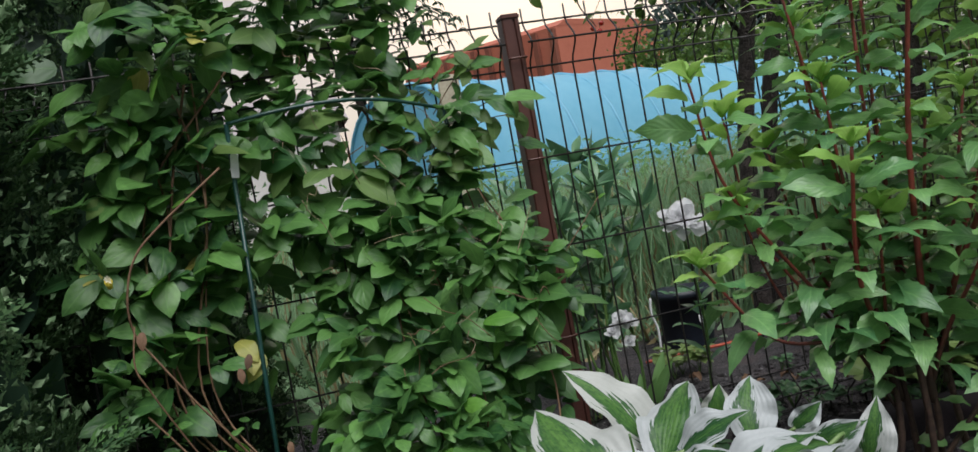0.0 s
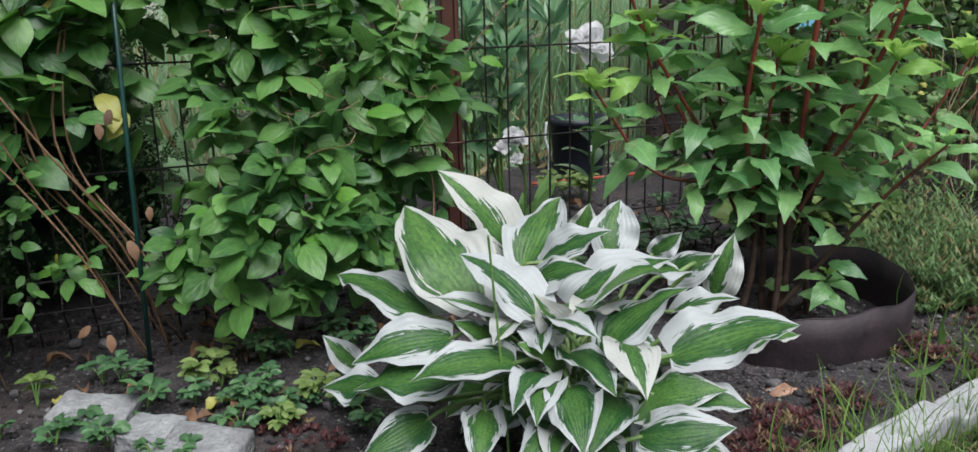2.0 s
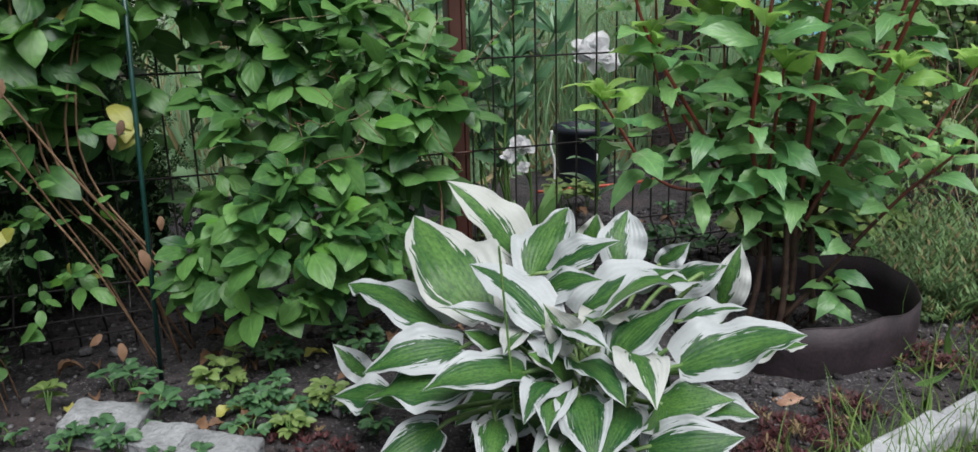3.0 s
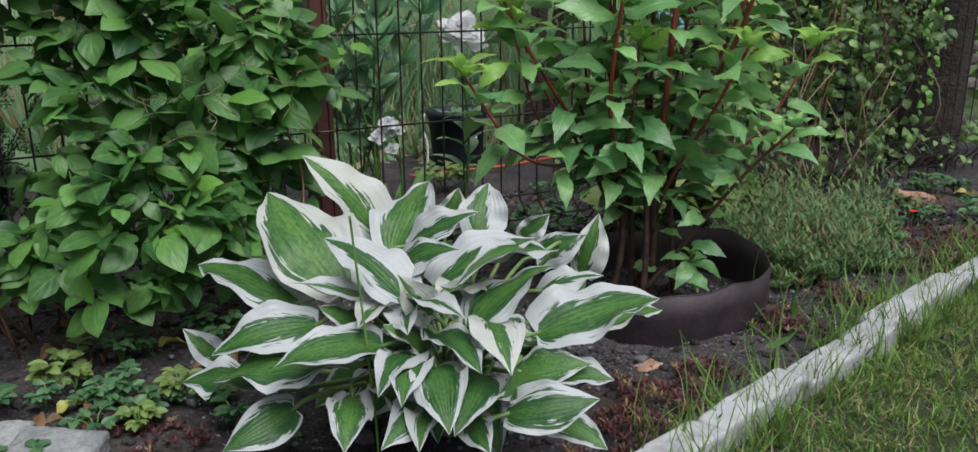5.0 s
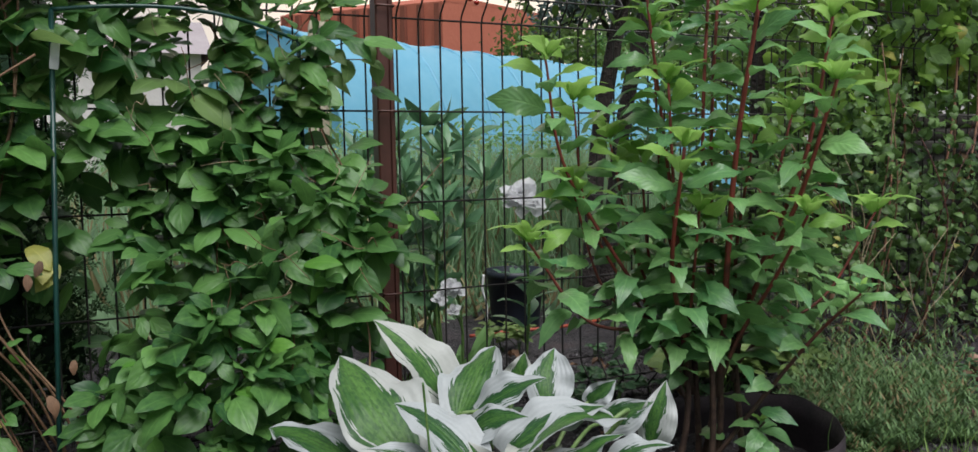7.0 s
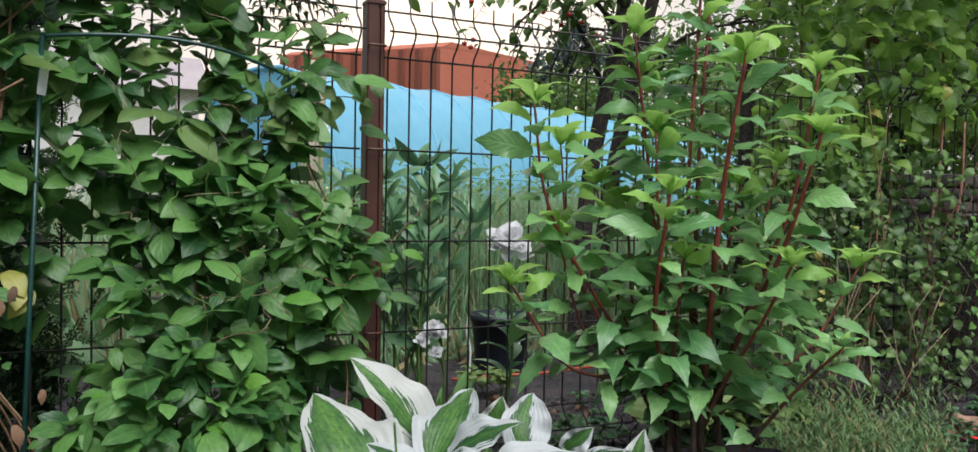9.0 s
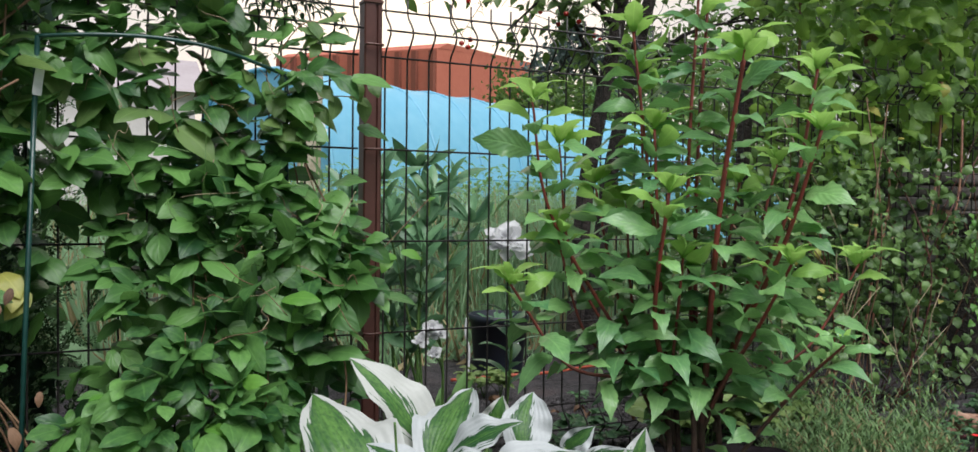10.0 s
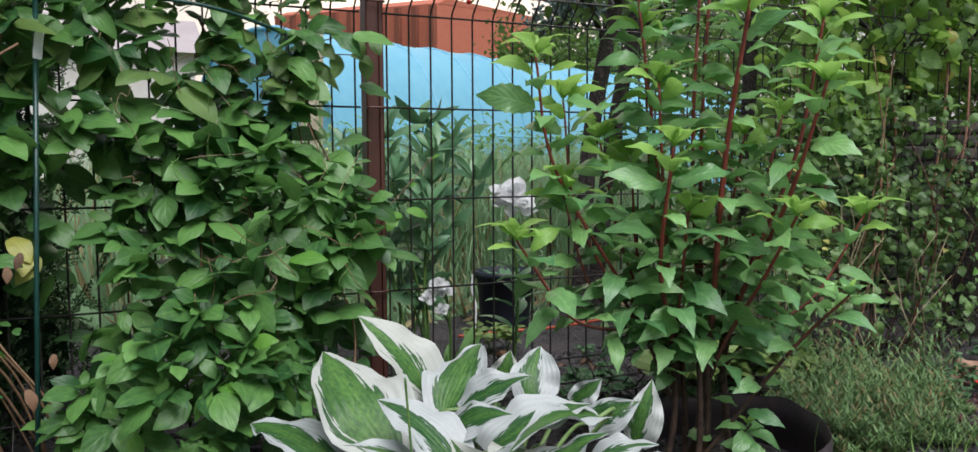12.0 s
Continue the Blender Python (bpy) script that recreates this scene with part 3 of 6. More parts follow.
def hosta_leaf(base, tip, normal, width, heart_left, heart_right, arch):
    """One leaf from its stalk to its tip; the hearts are the green share of its two halves."""
    k = hosta_count[0]
    hosta_count[0] += 1
    r = np.random.RandomState(500 + k)
    base, tip = Vector(base), Vector(tip)
    along = tip - base
    ln = along.length
    me = mesh_of("hosta_blade", *blade(HOSTA_OUTLINE, 18, 12, arch=arch, cup=r.uniform(0.05, 0.20) * width / ln, wave=r.uniform(0.14, 0.34) * width / ln, twist=r.uniform(-0.25, 0.25), bend=r.uniform(-0.06, 0.06), seed=k, crease=1.6))
    for key, value in (("heart_left", heart_left), ("heart_right", heart_right)):
        at = me.attributes.new(key, "FLOAT", "POINT")
        at.data.foreach_set("value", [value] * len(me.vertices))
    part("leaf", me, M_HOSTA, hosta, "", pose_leaf(base, along, normal, width, ln, ln))
    root = Vector(HEART) + Vector((0.10 * (base.x - HEART[0]), 0.10 * (base.y - HEART[1]), 0.0))
    back = base - along.normalized() * 0.03
    line = smooth_line([root, root.lerp(back, 0.5) + Vector((0, 0, 0.03)), back, base + along * 0.04], 5)
    part("petiole", mesh_of("petiole", *tube(line, [0.0045 - 0.0018 * i / len(line) for i in range(len(line))], 6)), M_PETIOLE, hosta)


hosta_leaf((-0.181, -0.599, 0.259), (-0.277, -0.525, 0.382), (0.24, -0.73, 0.64), 0.097, 0.62, 0.30, 0.10)
hosta_leaf((-0.286, -0.723, 0.234), (-0.331, -0.524, 0.333), (-0.05, -0.46, 0.89), 0.127, 0.82, 0.48, 0.10)
hosta_leaf((-0.339, -0.676, 0.211), (-0.440, -0.531, 0.241), (0.04, -0.17, 0.98), 0.101, 0.80, 0.40, 0.10)
hosta_leaf((-0.240, -0.825, 0.242), (-0.312, -0.725, 0.311), (0.03, -0.55, 0.83), 0.079, 0.62, 0.26, 0.12)
hosta_leaf((-0.258, -0.788, 0.231), (-0.366, -0.748, 0.267), (0.21, -0.26, 0.94), 0.047, 0.50, 0.25, 0.08)
hosta_leaf((-0.337, -0.759, 0.210), (-0.465, -0.735, 0.187), (-0.24, -0.47, 0.85), 0.074, 0.60, 0.62, 0.14)
hosta_leaf((-0.287, -0.851, 0.205), (-0.418, -0.845, 0.203), (-0.02, -0.29, 0.96), 0.073, 0.80, 0.72, 0.14)
hosta_leaf((-0.325, -0.822, 0.176), (-0.470, -0.758, 0.162), (-0.15, -0.12, 0.98), 0.089, 0.86, 0.86, 0.10)
hosta_leaf((-0.389, -0.751, 0.132), (-0.497, -0.651, 0.121), (-0.11, -0.01, 0.99), 0.083, 0.80, 0.75, 0.10)
hosta_leaf((-0.424, -0.571, 0.102), (-0.473, -0.554, 0.159), (-0.02, -0.96, 0.27), 0.043, 0.55, 0.40, 0.10)
hosta_leaf((-0.383, -0.792, 0.121), (-0.474, -0.808, 0.097), (0.01, -0.85, 0.53), 0.058, 0.78, 0.80, 0.14)
hosta_leaf((-0.324, -0.842, 0.145), (-0.365, -0.927, 0.124), (0.08, -0.28, 0.96), 0.056, 0.72, 0.70, 0.14)
hosta_leaf((-0.253, -0.872, 0.192), (-0.327, -0.938, 0.187), (-0.05, -0.02, 1.00), 0.056, 0.45, 0.62, 0.20)
hosta_leaf((-0.257, -0.894, 0.190), (-0.312, -0.968, 0.185), (-0.18, 0.07, 0.98), 0.052, 0.72, 0.68, 0.20)
hosta_leaf((-0.247, -0.914, 0.195), (-0.278, -1.013, 0.165), (-0.23, -0.21, 0.95), 0.065, 0.80, 0.78, 0.16)
hosta_leaf((-0.264, -0.909, 0.145), (-0.336, -0.964, 0.139), (0.35, -0.54, 0.77), 0.053, 0.60, 0.55, 0.18)
hosta_leaf((-0.254, -0.924, 0.146), (-0.304, -0.992, 0.141), (-0.12, 0.01, 0.99), 0.047, 0.55, 0.50, 0.18)
hosta_leaf((-0.184, -0.917, 0.170), (-0.264, -0.996, 0.151), (-0.00, -0.23, 0.97), 0.064, 0.80, 0.74, 0.14)
hosta_leaf((-0.173, -0.948, 0.131), (-0.077, -1.003, 0.150), (-0.47, -0.58, 0.67), 0.063, 0.60, 0.82, 0.12)
hosta_leaf((-0.112, -0.903, 0.150), (-0.029, -0.967, 0.147), (-0.21, -0.32, 0.93), 0.059, 0.62, 0.74, 0.10)
hosta_leaf((-0.136, -0.898, 0.145), (-0.055, -0.953, 0.169), (-0.45, -0.30, 0.84), 0.057, 0.84, 0.86, 0.10)
hosta_leaf((-0.090, -0.882, 0.191), (0.079, -0.918, 0.218), (-0.22, -0.31, 0.93), 0.098, 0.52, 0.84, 0.12)
hosta_leaf((0.053, -0.810, 0.141), (0.171, -0.821, 0.151), (-0.08, -0.03, 1.00), 0.059, 0.60, 0.70, 0.08)
hosta_leaf((-0.162, -0.886, 0.224), (-0.194, -0.998, 0.206), (0.06, -0.18, 0.98), 0.066, 0.42, 0.36, 0.16)
hosta_leaf((-0.226, -0.869, 0.215), (-0.220, -0.977, 0.206), (0.13, -0.07, 0.99), 0.061, 0.80, 0.76, 0.12)
hosta_leaf((-0.183, -0.883, 0.211), (-0.060, -0.876, 0.276), (-0.47, 0.00, 0.88), 0.078, 0.88, 0.60, 0.10)
hosta_leaf((-0.029, -0.808, 0.272), (-0.212, -0.895, 0.279), (0.04, -0.01, 1.00), 0.062, 0.60, 0.66, 0.10)
hosta_leaf((-0.189, -0.795, 0.244), (-0.039, -0.809, 0.291), (-0.31, -0.19, 0.93), 0.088, 0.40, 0.58, 0.12)
hosta_leaf((-0.227, -0.759, 0.257), (-0.175, -0.837, 0.304), (-0.71, -0.06, 0.70), 0.058, 0.86, 0.42, 0.12)
hosta_leaf((-0.198, -0.666, 0.261), (-0.094, -0.571, 0.331), (-0.33, -0.30, 0.89), 0.088, 0.74, 0.72, 0.10)
hosta_leaf((-0.182, -0.692, 0.271), (-0.101, -0.749, 0.323), (-0.61, -0.16, 0.78), 0.063, 0.40, 0.72, 0.10)
hosta_leaf((-0.064, -0.577, 0.257), (-0.048, -0.582, 0.318), (-0.48, -0.87, 0.05), 0.049, 0.66, 0.62, 0.08)
hosta_leaf((-0.054, -0.667, 0.253), (-0.012, -0.614, 0.327), (-0.30, -0.68, 0.67), 0.077, 0.68, 0.32, 0.10)
hosta_leaf((0.023, -0.653, 0.244), (0.060, -0.677, 0.282), (-0.63, -0.76, 0.15), 0.040, 0.66, 0.50, 0.08)
hosta_leaf((0.034, -0.680, 0.217), (0.096, -0.725, 0.255), (-0.66, -0.72, 0.22), 0.055, 0.74, 0.44, 0.10)
hosta_leaf((0.097, -0.717, 0.186), (0.122, -0.720, 0.284), (-0.61, -0.78, 0.13), 0.058, 0.72, 0.38, 0.10)
hosta_leaf((-0.035, -0.801, 0.213), (0.044, -0.841, 0.233), (-0.30, -0.13, 0.95), 0.051, 0.30, 0.34, 0.08)
hosta_leaf((-0.223, -0.860, 0.236), (-0.269, -0.863, 0.297), (-0.05, -1.00, -0.08), 0.047, 0.42, 0.30, 0.16)
hosta_leaf((-0.244, -0.840, 0.246), (-0.223, -0.949, 0.260), (-0.08, 0.11, 0.99), 0.043, 0.30, 0.32, 0.12)
hosta_leaf((-0.279, -0.773, 0.192), (-0.340, -0.776, 0.241), (0.43, -0.75, 0.50), 0.044, 0.84, 0.66, 0.08)
hosta_leaf((-0.243, -0.788, 0.228), (-0.318, -0.858, 0.237), (0.07, 0.05, 1.00), 0.058, 0.35, 0.30, 0.12)
hosta_leaf((-0.221, -0.816, 0.234), (-0.277, -0.907, 0.238), (-0.38, 0.28, 0.88), 0.060, 0.40, 0.30, 0.12)
hosta_leaf((-0.224, -0.868, 0.180), (-0.293, -0.871, 0.240), (0.53, -0.63, 0.57), 0.051, 0.86, 0.84, 0.08)
hosta_leaf((-0.111, -0.931, 0.096), (-0.063, -1.003, 0.079), (-0.25, -0.38, 0.89), 0.049, 0.76, 0.70, 0.12)
hosta_leaf((-0.162, -0.822, 0.225), (-0.214, -0.861, 0.271), (0.69, -0.70, 0.18), 0.045, 0.60, 0.40, 0.10)
hosta_leaf((-0.131, -0.798, 0.237), (-0.230, -0.879, 0.257), (0.14, 0.07, 0.99), 0.062, 0.40, 0.50, 0.10)
hosta_leaf((-0.131, -0.896, 0.162), (-0.200, -0.973, 0.168), (0.71, -0.61, 0.35), 0.058, 0.80, 0.76, 0.12)
hosta_leaf((-0.246, -0.817, 0.189), (-0.327, -0.865, 0.202), (0.26, -0.20, 0.94), 0.053, 0.80, 0.70, 0.10)
hosta_leaf((-0.293, -0.849, 0.148), (-0.300, -0.942, 0.146), (0.30, -0.04, 0.95), 0.052, 0.75, 0.60, 0.14)
hosta_leaf((-0.204, -0.920, 0.116), (-0.220, -0.996, 0.116), (-0.41, 0.08, 0.91), 0.047, 0.70, 0.70, 0.14)

for k in range(22):
    a = k * 2.4
    r0, r1 = 0.06, rng.uniform(0.15, 0.24)
    hosta_leaf((HEART[0] + r0 * math.cos(a), HEART[1] + r0 * math.sin(a), 0.11), (HEART[0] + r1 * math.cos(a), HEART[1] + r1 * math.sin(a), rng.uniform(0.03, 0.09)), (0.4 * math.cos(a), 0.4 * math.sin(a), 0.9), 0.09, 0.8, 0.8, 0.12)

# a thin green stalk of grass growing through the hosta
stalk = thing("grass_stalk", (-0.33, -0.80, 0), "single thin green grass stalk among hosta leaves", "grass stalk")
part("stem", mesh_of("stem", *tube(smooth_line([(-0.30, -0.86, 0.0), (-0.305, -0.86, 0.15), (-0.315, -0.85, 0.33), (-0.318, -0.85, 0.37)]), 0.0015, 5)), M_GREEN_STEM, stalk)

# ---- hydrangea in its edging ring ----
RING = (0.455, -0.465)


def edging_ring():
    ring = thing("edging_ring", (*RING, 0), "dirty black plastic edging ring round the hydrangea", "edging ring")
    V, F, n = [], [], 72
    lip = []
    for i in range(n):
        a = 2 * math.pi * i / n
        r = 0.226 + 0.008 * math.sin(2 * a + 0.6) + 0.004 * math.sin(5 * a)
        top = 0.084 + 0.014 * math.cos(a + 0.5) + 0.005 * math.sin(3 * a + 1) + 0.003 * math.sin(11 * a)
        for rr, z in ((r - 0.004, -0.03), (r + 0.002, top * 0.5), (r + 0.001, top), (r - 0.0015, top), (r - 0.0005, top * 0.5), (r - 0.0065, -0.03)):
            V.append((RING[0] + rr * math.cos(a), RING[1] + rr * math.sin(a), z))
        lip.append((RING[0] + r * math.cos(a), RING[1] + r * math.sin(a), top + 0.001))
    for i in range(n):
        j = (i + 1) % n
        for k in range(5):
            F.append((i * 6 + k, j * 6 + k, j * 6 + k + 1, i * 6 + k + 1))
    part("band", mesh_of("band", V, F), M_EDGING, ring)
    part("rim", mesh_of("rim", *tube(lip + lip[:1], 0.0013, 6)), M_EDGING, ring)


edging_ring()
hydrangea = thing("hydrangea", (0.44, -0.42, 0), "leafy green hydrangea shrub with red-brown stems", "shrub")
HYD = leaf_set(ovate(0.45, 0.50, 0.95), 8, nu=14, nv=6, arch=(0.06, 0.16), cup=(-0.04, 0.16), wave=(0.06, 0.24), twist=(-0.35, 0.35), tooth=0.06, crease=1.6, tipfall=(0.04, 0.32))
HYD_MESH = [mesh_of("hydrangea_blade", *b) for b in HYD]
HYD_YOUNG = [mesh_of("hydrangea_young_blade", *b) for b in HYD]


TRUNKS = ((0.40, -0.42), (0.43, -0.40), (0.455, -0.45), (0.47, -0.415), (0.50, -0.44), (0.425, -0.46))


def hydrangea_stem(base, mid, tip, radius, spacing=0.052):
    base, mid, tip = Vector(base), Vector(mid), Vector(tip)
    if mid.z > 0.3:
        near = min(TRUNKS, key=lambda q: (q[0] - mid.x) ** 2 + (q[1] - mid.y) ** 2)
        low = Vector((near[0], near[1], rng.uniform(0.12, 0.24)))
        out = low.lerp(mid, 0.35) + Vector((0, 0, 0.02))
        line = smooth_line([low, out, mid, tip], 10)
    else:
        line = smooth_line([base, mid, tip], 14)
    n = len(line)
    radius *= 0.96
    stem = part("stem", mesh_of("stem", *tube(line, [radius * (1.25 - 0.65 * i / n) for i in range(n)], 7)), M_SHRUB_STEM, hydrangea)
    total = sum((line[i + 1] - line[i]).length for i in range(n - 1))
    start = max(0.05, total * 0.1)
    walked, nxt, turn = 0.0, start, rng.uniform(0, 3.14)
    for i in range(n - 1):
        seg = line[i + 1] - line[i]
        walked += seg.length
        while walked > nxt:
            p = line[i + 1] - seg.normalized() * (walked - nxt)
            d = seg.normalized()
            left = total - nxt
            side = d.orthogonal().normalized()
            size = rng.uniform(0.072, 0.118) if left > 0.05 else rng.uniform(0.065, 0.090)
            for k in (0, 1) if p.z > 0.24 or rng.random_sample() < 0.45 else ():
                out = Matrix.Rotation(turn + k * math.pi + rng.normal(0, 0.2), 3, d) @ side
                rise = rng.uniform(-0.10, 0.30) if left > 0.08 else rng.uniform(0.25, 0.6)
                along = Vector((out.x, out.y, out.z * 0.3)) + Vector((0, 0, rise if p.z > 0.4 else rise - 0.10))
                stalk_end = p + along.normalized() * 0.012
                young = left < 0.055 and tip.z > 0.4
                part("leaf", (HYD_YOUNG if young else HYD_MESH)[rng.randint(8)], M_HYDRANGEA_YOUNG if young else M_HYDRANGEA, stem, "", pose_leaf(stalk_end, along, jitter((-0.10, -0.26, 0.92), 0.36), size * rng.uniform(0.85, 1.1), size, size))
            turn += math.pi / 2 + rng.normal(0, 0.25)
            nxt += spacing * rng.uniform(0.75, 1.2) * (0.55 if left < 0.12 else 1.0)
    fresh = tip.z > 0.4
    for k in range(8):
        a = turn + k * math.pi / 2 + (0.78 if 3 < k < 6 else 0.0)
        flat = 0.22 if k > 5 else 0.55 if k > 3 else rng.uniform(0.9, 1.5)
        s = rng.uniform(0.030, 0.045) if k > 5 else rng.uniform(0.045, 0.065) if k > 3 else rng.uniform(0.070, 0.098)
        s *= 1.0 if fresh else 0.6
        along = Vector((math.cos(a) * flat, math.sin(a) * flat, 0.80))
        young = fresh or k > 3
        part("leaf", (HYD_YOUNG if young else HYD_MESH)[k], M_HYDRANGEA_YOUNG if young else M_HYDRANGEA, stem, "", pose_leaf(line[-1], along, (-math.cos(a) * 0.8, -math.sin(a) * 0.8, 0.8), s * (0.6 if k > 3 else 0.85), s, s))


hydrangea_stem((0.414, -0.392, 0.020), (0.173, -0.340, 0.596), (0.126, -0.344, 0.813), 0.0040)
hydrangea_stem((0.390, -0.406, 0.020), (0.241, -0.313, 0.496), (0.219, -0.289, 0.736), 0.0035)
hydrangea_stem((0.459, -0.380, 0.020), (0.193, -0.376, 0.310), (0.075, -0.364, 0.466), 0.0040)
hydrangea_stem((0.371, -0.437, 0.020), (0.250, -0.350, 0.362), (0.189, -0.330, 0.569), 0.0035)
hydrangea_stem((0.379, -0.419, 0.020), (0.391, -0.365, 0.623), (0.367, -0.327, 0.967), 0.0045)
hydrangea_stem((0.378, -0.413, 0.020), (0.406, -0.332, 0.533), (0.416, -0.284, 0.894), 0.0040)
hydrangea_stem((0.445, -0.445, 0.020), (0.327, -0.467, 0.423), (0.312, -0.522, 0.638), 0.0055)
hydrangea_stem((0.456, -0.409, 0.020), (0.392, -0.392, 0.511), (0.384, -0.380, 0.767), 0.0045)
hydrangea_stem((0.385, -0.410, 0.020), (0.472, -0.378, 0.663), (0.512, -0.352, 1.055), 0.0050)
hydrangea_stem((0.418, -0.421, 0.020), (0.504, -0.366, 0.664), (0.558, -0.330, 1.092), 0.0050)
hydrangea_stem((0.416, -0.412, 0.020), (0.459, -0.491, 0.625), (0.473, -0.534, 0.907), 0.0065)
hydrangea_stem((0.446, -0.467, 0.020), (0.551, -0.562, 0.544), (0.572, -0.626, 0.756), 0.0055)
hydrangea_stem((0.468, -0.406, 0.020), (0.626, -0.505, 0.628), (0.674, -0.520, 0.890), 0.0050)
hydrangea_stem((0.429, -0.464, 0.020), (0.549, -0.581, 0.257), (0.593, -0.669, 0.369), 0.0040)
hydrangea_stem((0.433, -0.399, 0.020), (0.494, -0.561, 0.393), (0.497, -0.634, 0.513), 0.0045)
hydrangea_stem((0.527, -0.416, 0.020), (0.678, -0.510, 0.337), (0.782, -0.538, 0.502), 0.0035)
hydrangea_stem((0.482, -0.379, 0.020), (0.375, -0.331, 0.404), (0.383, -0.290, 0.623), 0.0040)
hydrangea_stem((0.420, -0.458, 0.020), (0.395, -0.440, 0.343), (0.395, -0.462, 0.516), 0.0040)
hydrangea_stem((0.478, -0.415, 0.020), (0.597, -0.424, 0.471), (0.680, -0.411, 0.707), 0.0045)
hydrangea_stem((0.432, -0.446, 0.020), (0.516, -0.432, 0.449), (0.560, -0.431, 0.664), 0.0045)
hydrangea_stem((0.418, -0.409, 0.020), (0.353, -0.307, 0.428), (0.334, -0.244, 0.661), 0.0040)

# a low sprout at the foot of the shrub
sprout = part("stem", mesh_of("stem", *tube(smooth_line([(0.47, -0.46, 0.0), (0.485, -0.50, 0.06), (0.50, -0.53, 0.105)]), 0.0022, 6)), M_SHRUB_STEM, hydrangea)
for k, (turn, rise, ln, z) in enumerate(((-2.6, -0.25, 0.075, 0.085), (-1.9, -0.55, 0.062, 0.080), (-0.5, -0.30, 0.078, 0.085), (0.4, 0.05, 0.066, 0.090), (2.7, 0.15, 0.060, 0.092), (-1.2, -0.7, 0.055, 0.072), (1.5, 0.1, 0.06, 0.085), (-0.3, 0.9, 0.028, 0.105), (2.6, 0.9, 0.028, 0.105), (-1.5, 0.8, 0.024, 0.105))):
    young = k > 6
    part("leaf", (HYD_YOUNG if young else HYD_MESH)[k % 8], M_HYDRANGEA_YOUNG if young else M_HYDRANGEA, sprout, "", pose_leaf((0.496, -0.522, z), (math.cos(turn), math.sin(turn), rise), (0.0, -0.45, 0.85), ln, ln, ln))
for k, (bx, by) in enumerate(TRUNKS):
    lean = (0.018, -0.012, 0.006, 0.02, -0.02, 0.0)[k]
    line = smooth_line([(bx - lean, by + lean * 0.6, -0.02), (bx - lean * 0.4 + 0.005, by - 0.004, 0.10), (bx, by, 0.27)])
    part("trunk", mesh_of("trunk", *tube(line, [0.0072 - 0.0022 * i / len(line) + 0.0005 * math.sin(i * 2.1 + k) for i in range(len(line))], 8)), M_WOODY, hydrangea)

# ---- clematis on its green support ----
CLEM = leaf_set(rounded(0.62, 0.43, 0.86), 8, nu=12, nv=6, arch=(0.02, 0.12), cup=(-0.10, 0.14), wave=(0.02, 0.12), twist=(-0.3, 0.3), crease=1.8, tipfall=(-0.04, 0.14))
CLEM_MESH = [mesh_of("clematis_blade", *b) for b in CLEM]
CLEM_OLD = [mesh_of("clematis_old_blade", *b) for b in CLEM]
CLEM_YOUNG = [mesh_of("clematis_young_blade", *b) for b in CLEM]
CLEM_BROWN = [mesh_of("clematis_brown_blade", *b) for b in CLEM]
CLEM_YELLOW = [mesh_of("clematis_yellow_blade", *b) for b in CLEM]


def interp(z, table):
    return float(np.interp(z, [a for a, b in table], [b for a, b in table]))


MAIN_RIGHT = ((0.0, -0.30), (0.12, -0.20), (0.25, -0.16), (0.36, -0.14), (0.44, -0.12), (0.52, -0.12), (0.60, -0.16), (0.72, -0.22), (0.86, -0.24), (0.95, -0.23), (1.05, -0.27), (1.25, -0.34))
MAIN_LEFT = ((0.0, -0.60), (0.15, -0.70), (0.30, -0.66), (0.36, -0.60), (0.56, -0.60), (0.66, -0.67), (0.75, -0.72), (1.2, -0.76))
MAIN_FRONT = ((0.0, -0.20), (0.10, -0.28), (0.25, -0.33), (0.40, -0.27), (0.60, -0.16), (0.78, -0.09), (0.95, -0.06), (1.2, -0.05))


def leaf_turn(lean=0.0):
    along = Vector((rng.normal(lean, 0.70), -0.45 + rng.normal(0, 0.30), -0.30 + rng.normal(0, 0.38)))
    normal = Vector((rng.normal(-0.1, 0.38), -0.48 + rng.normal(0, 0.30), 0.88 + rng.normal(0, 0.25)))
    return along.normalized(), normal.normalized()


def leaf_group(spot, size, lean):
    """A leaf of three leaflets, or now and then a single one: poses with sizes."""
    along, normal = leaf_turn(lean)
    s = size[0] + (size[1] - size[0]) * rng.random_sample() ** 1.3
    if spot.z < 0.40 and spot.x < -0.70:  # small young leaves low on the bare stems
        s *= 0.62
    elif spot.z < 0.32:
        s *= 0.86
    turns = (0.0,) if rng.random_sample() < 0.30 else (0.0, rng.uniform(0.8, 1.4), -rng.uniform(0.8, 1.4))
    out = []
    for k, turn in enumerate(turns):
        d = Matrix.Rotation(turn, 3, normal) @ along
        n = normal + Vector(rng.normal(0, 0.22, 3))
        q = s * (1.0 if k == 0 else rng.uniform(0.65, 0.9))
        out.append(pose_leaf(spot + d * (0.020 if k == 0 else 0.008), d + Vector(rng.normal(0, 0.12, 3)), n, q * rng.uniform(0.85, 1.12), q, q))
    return out


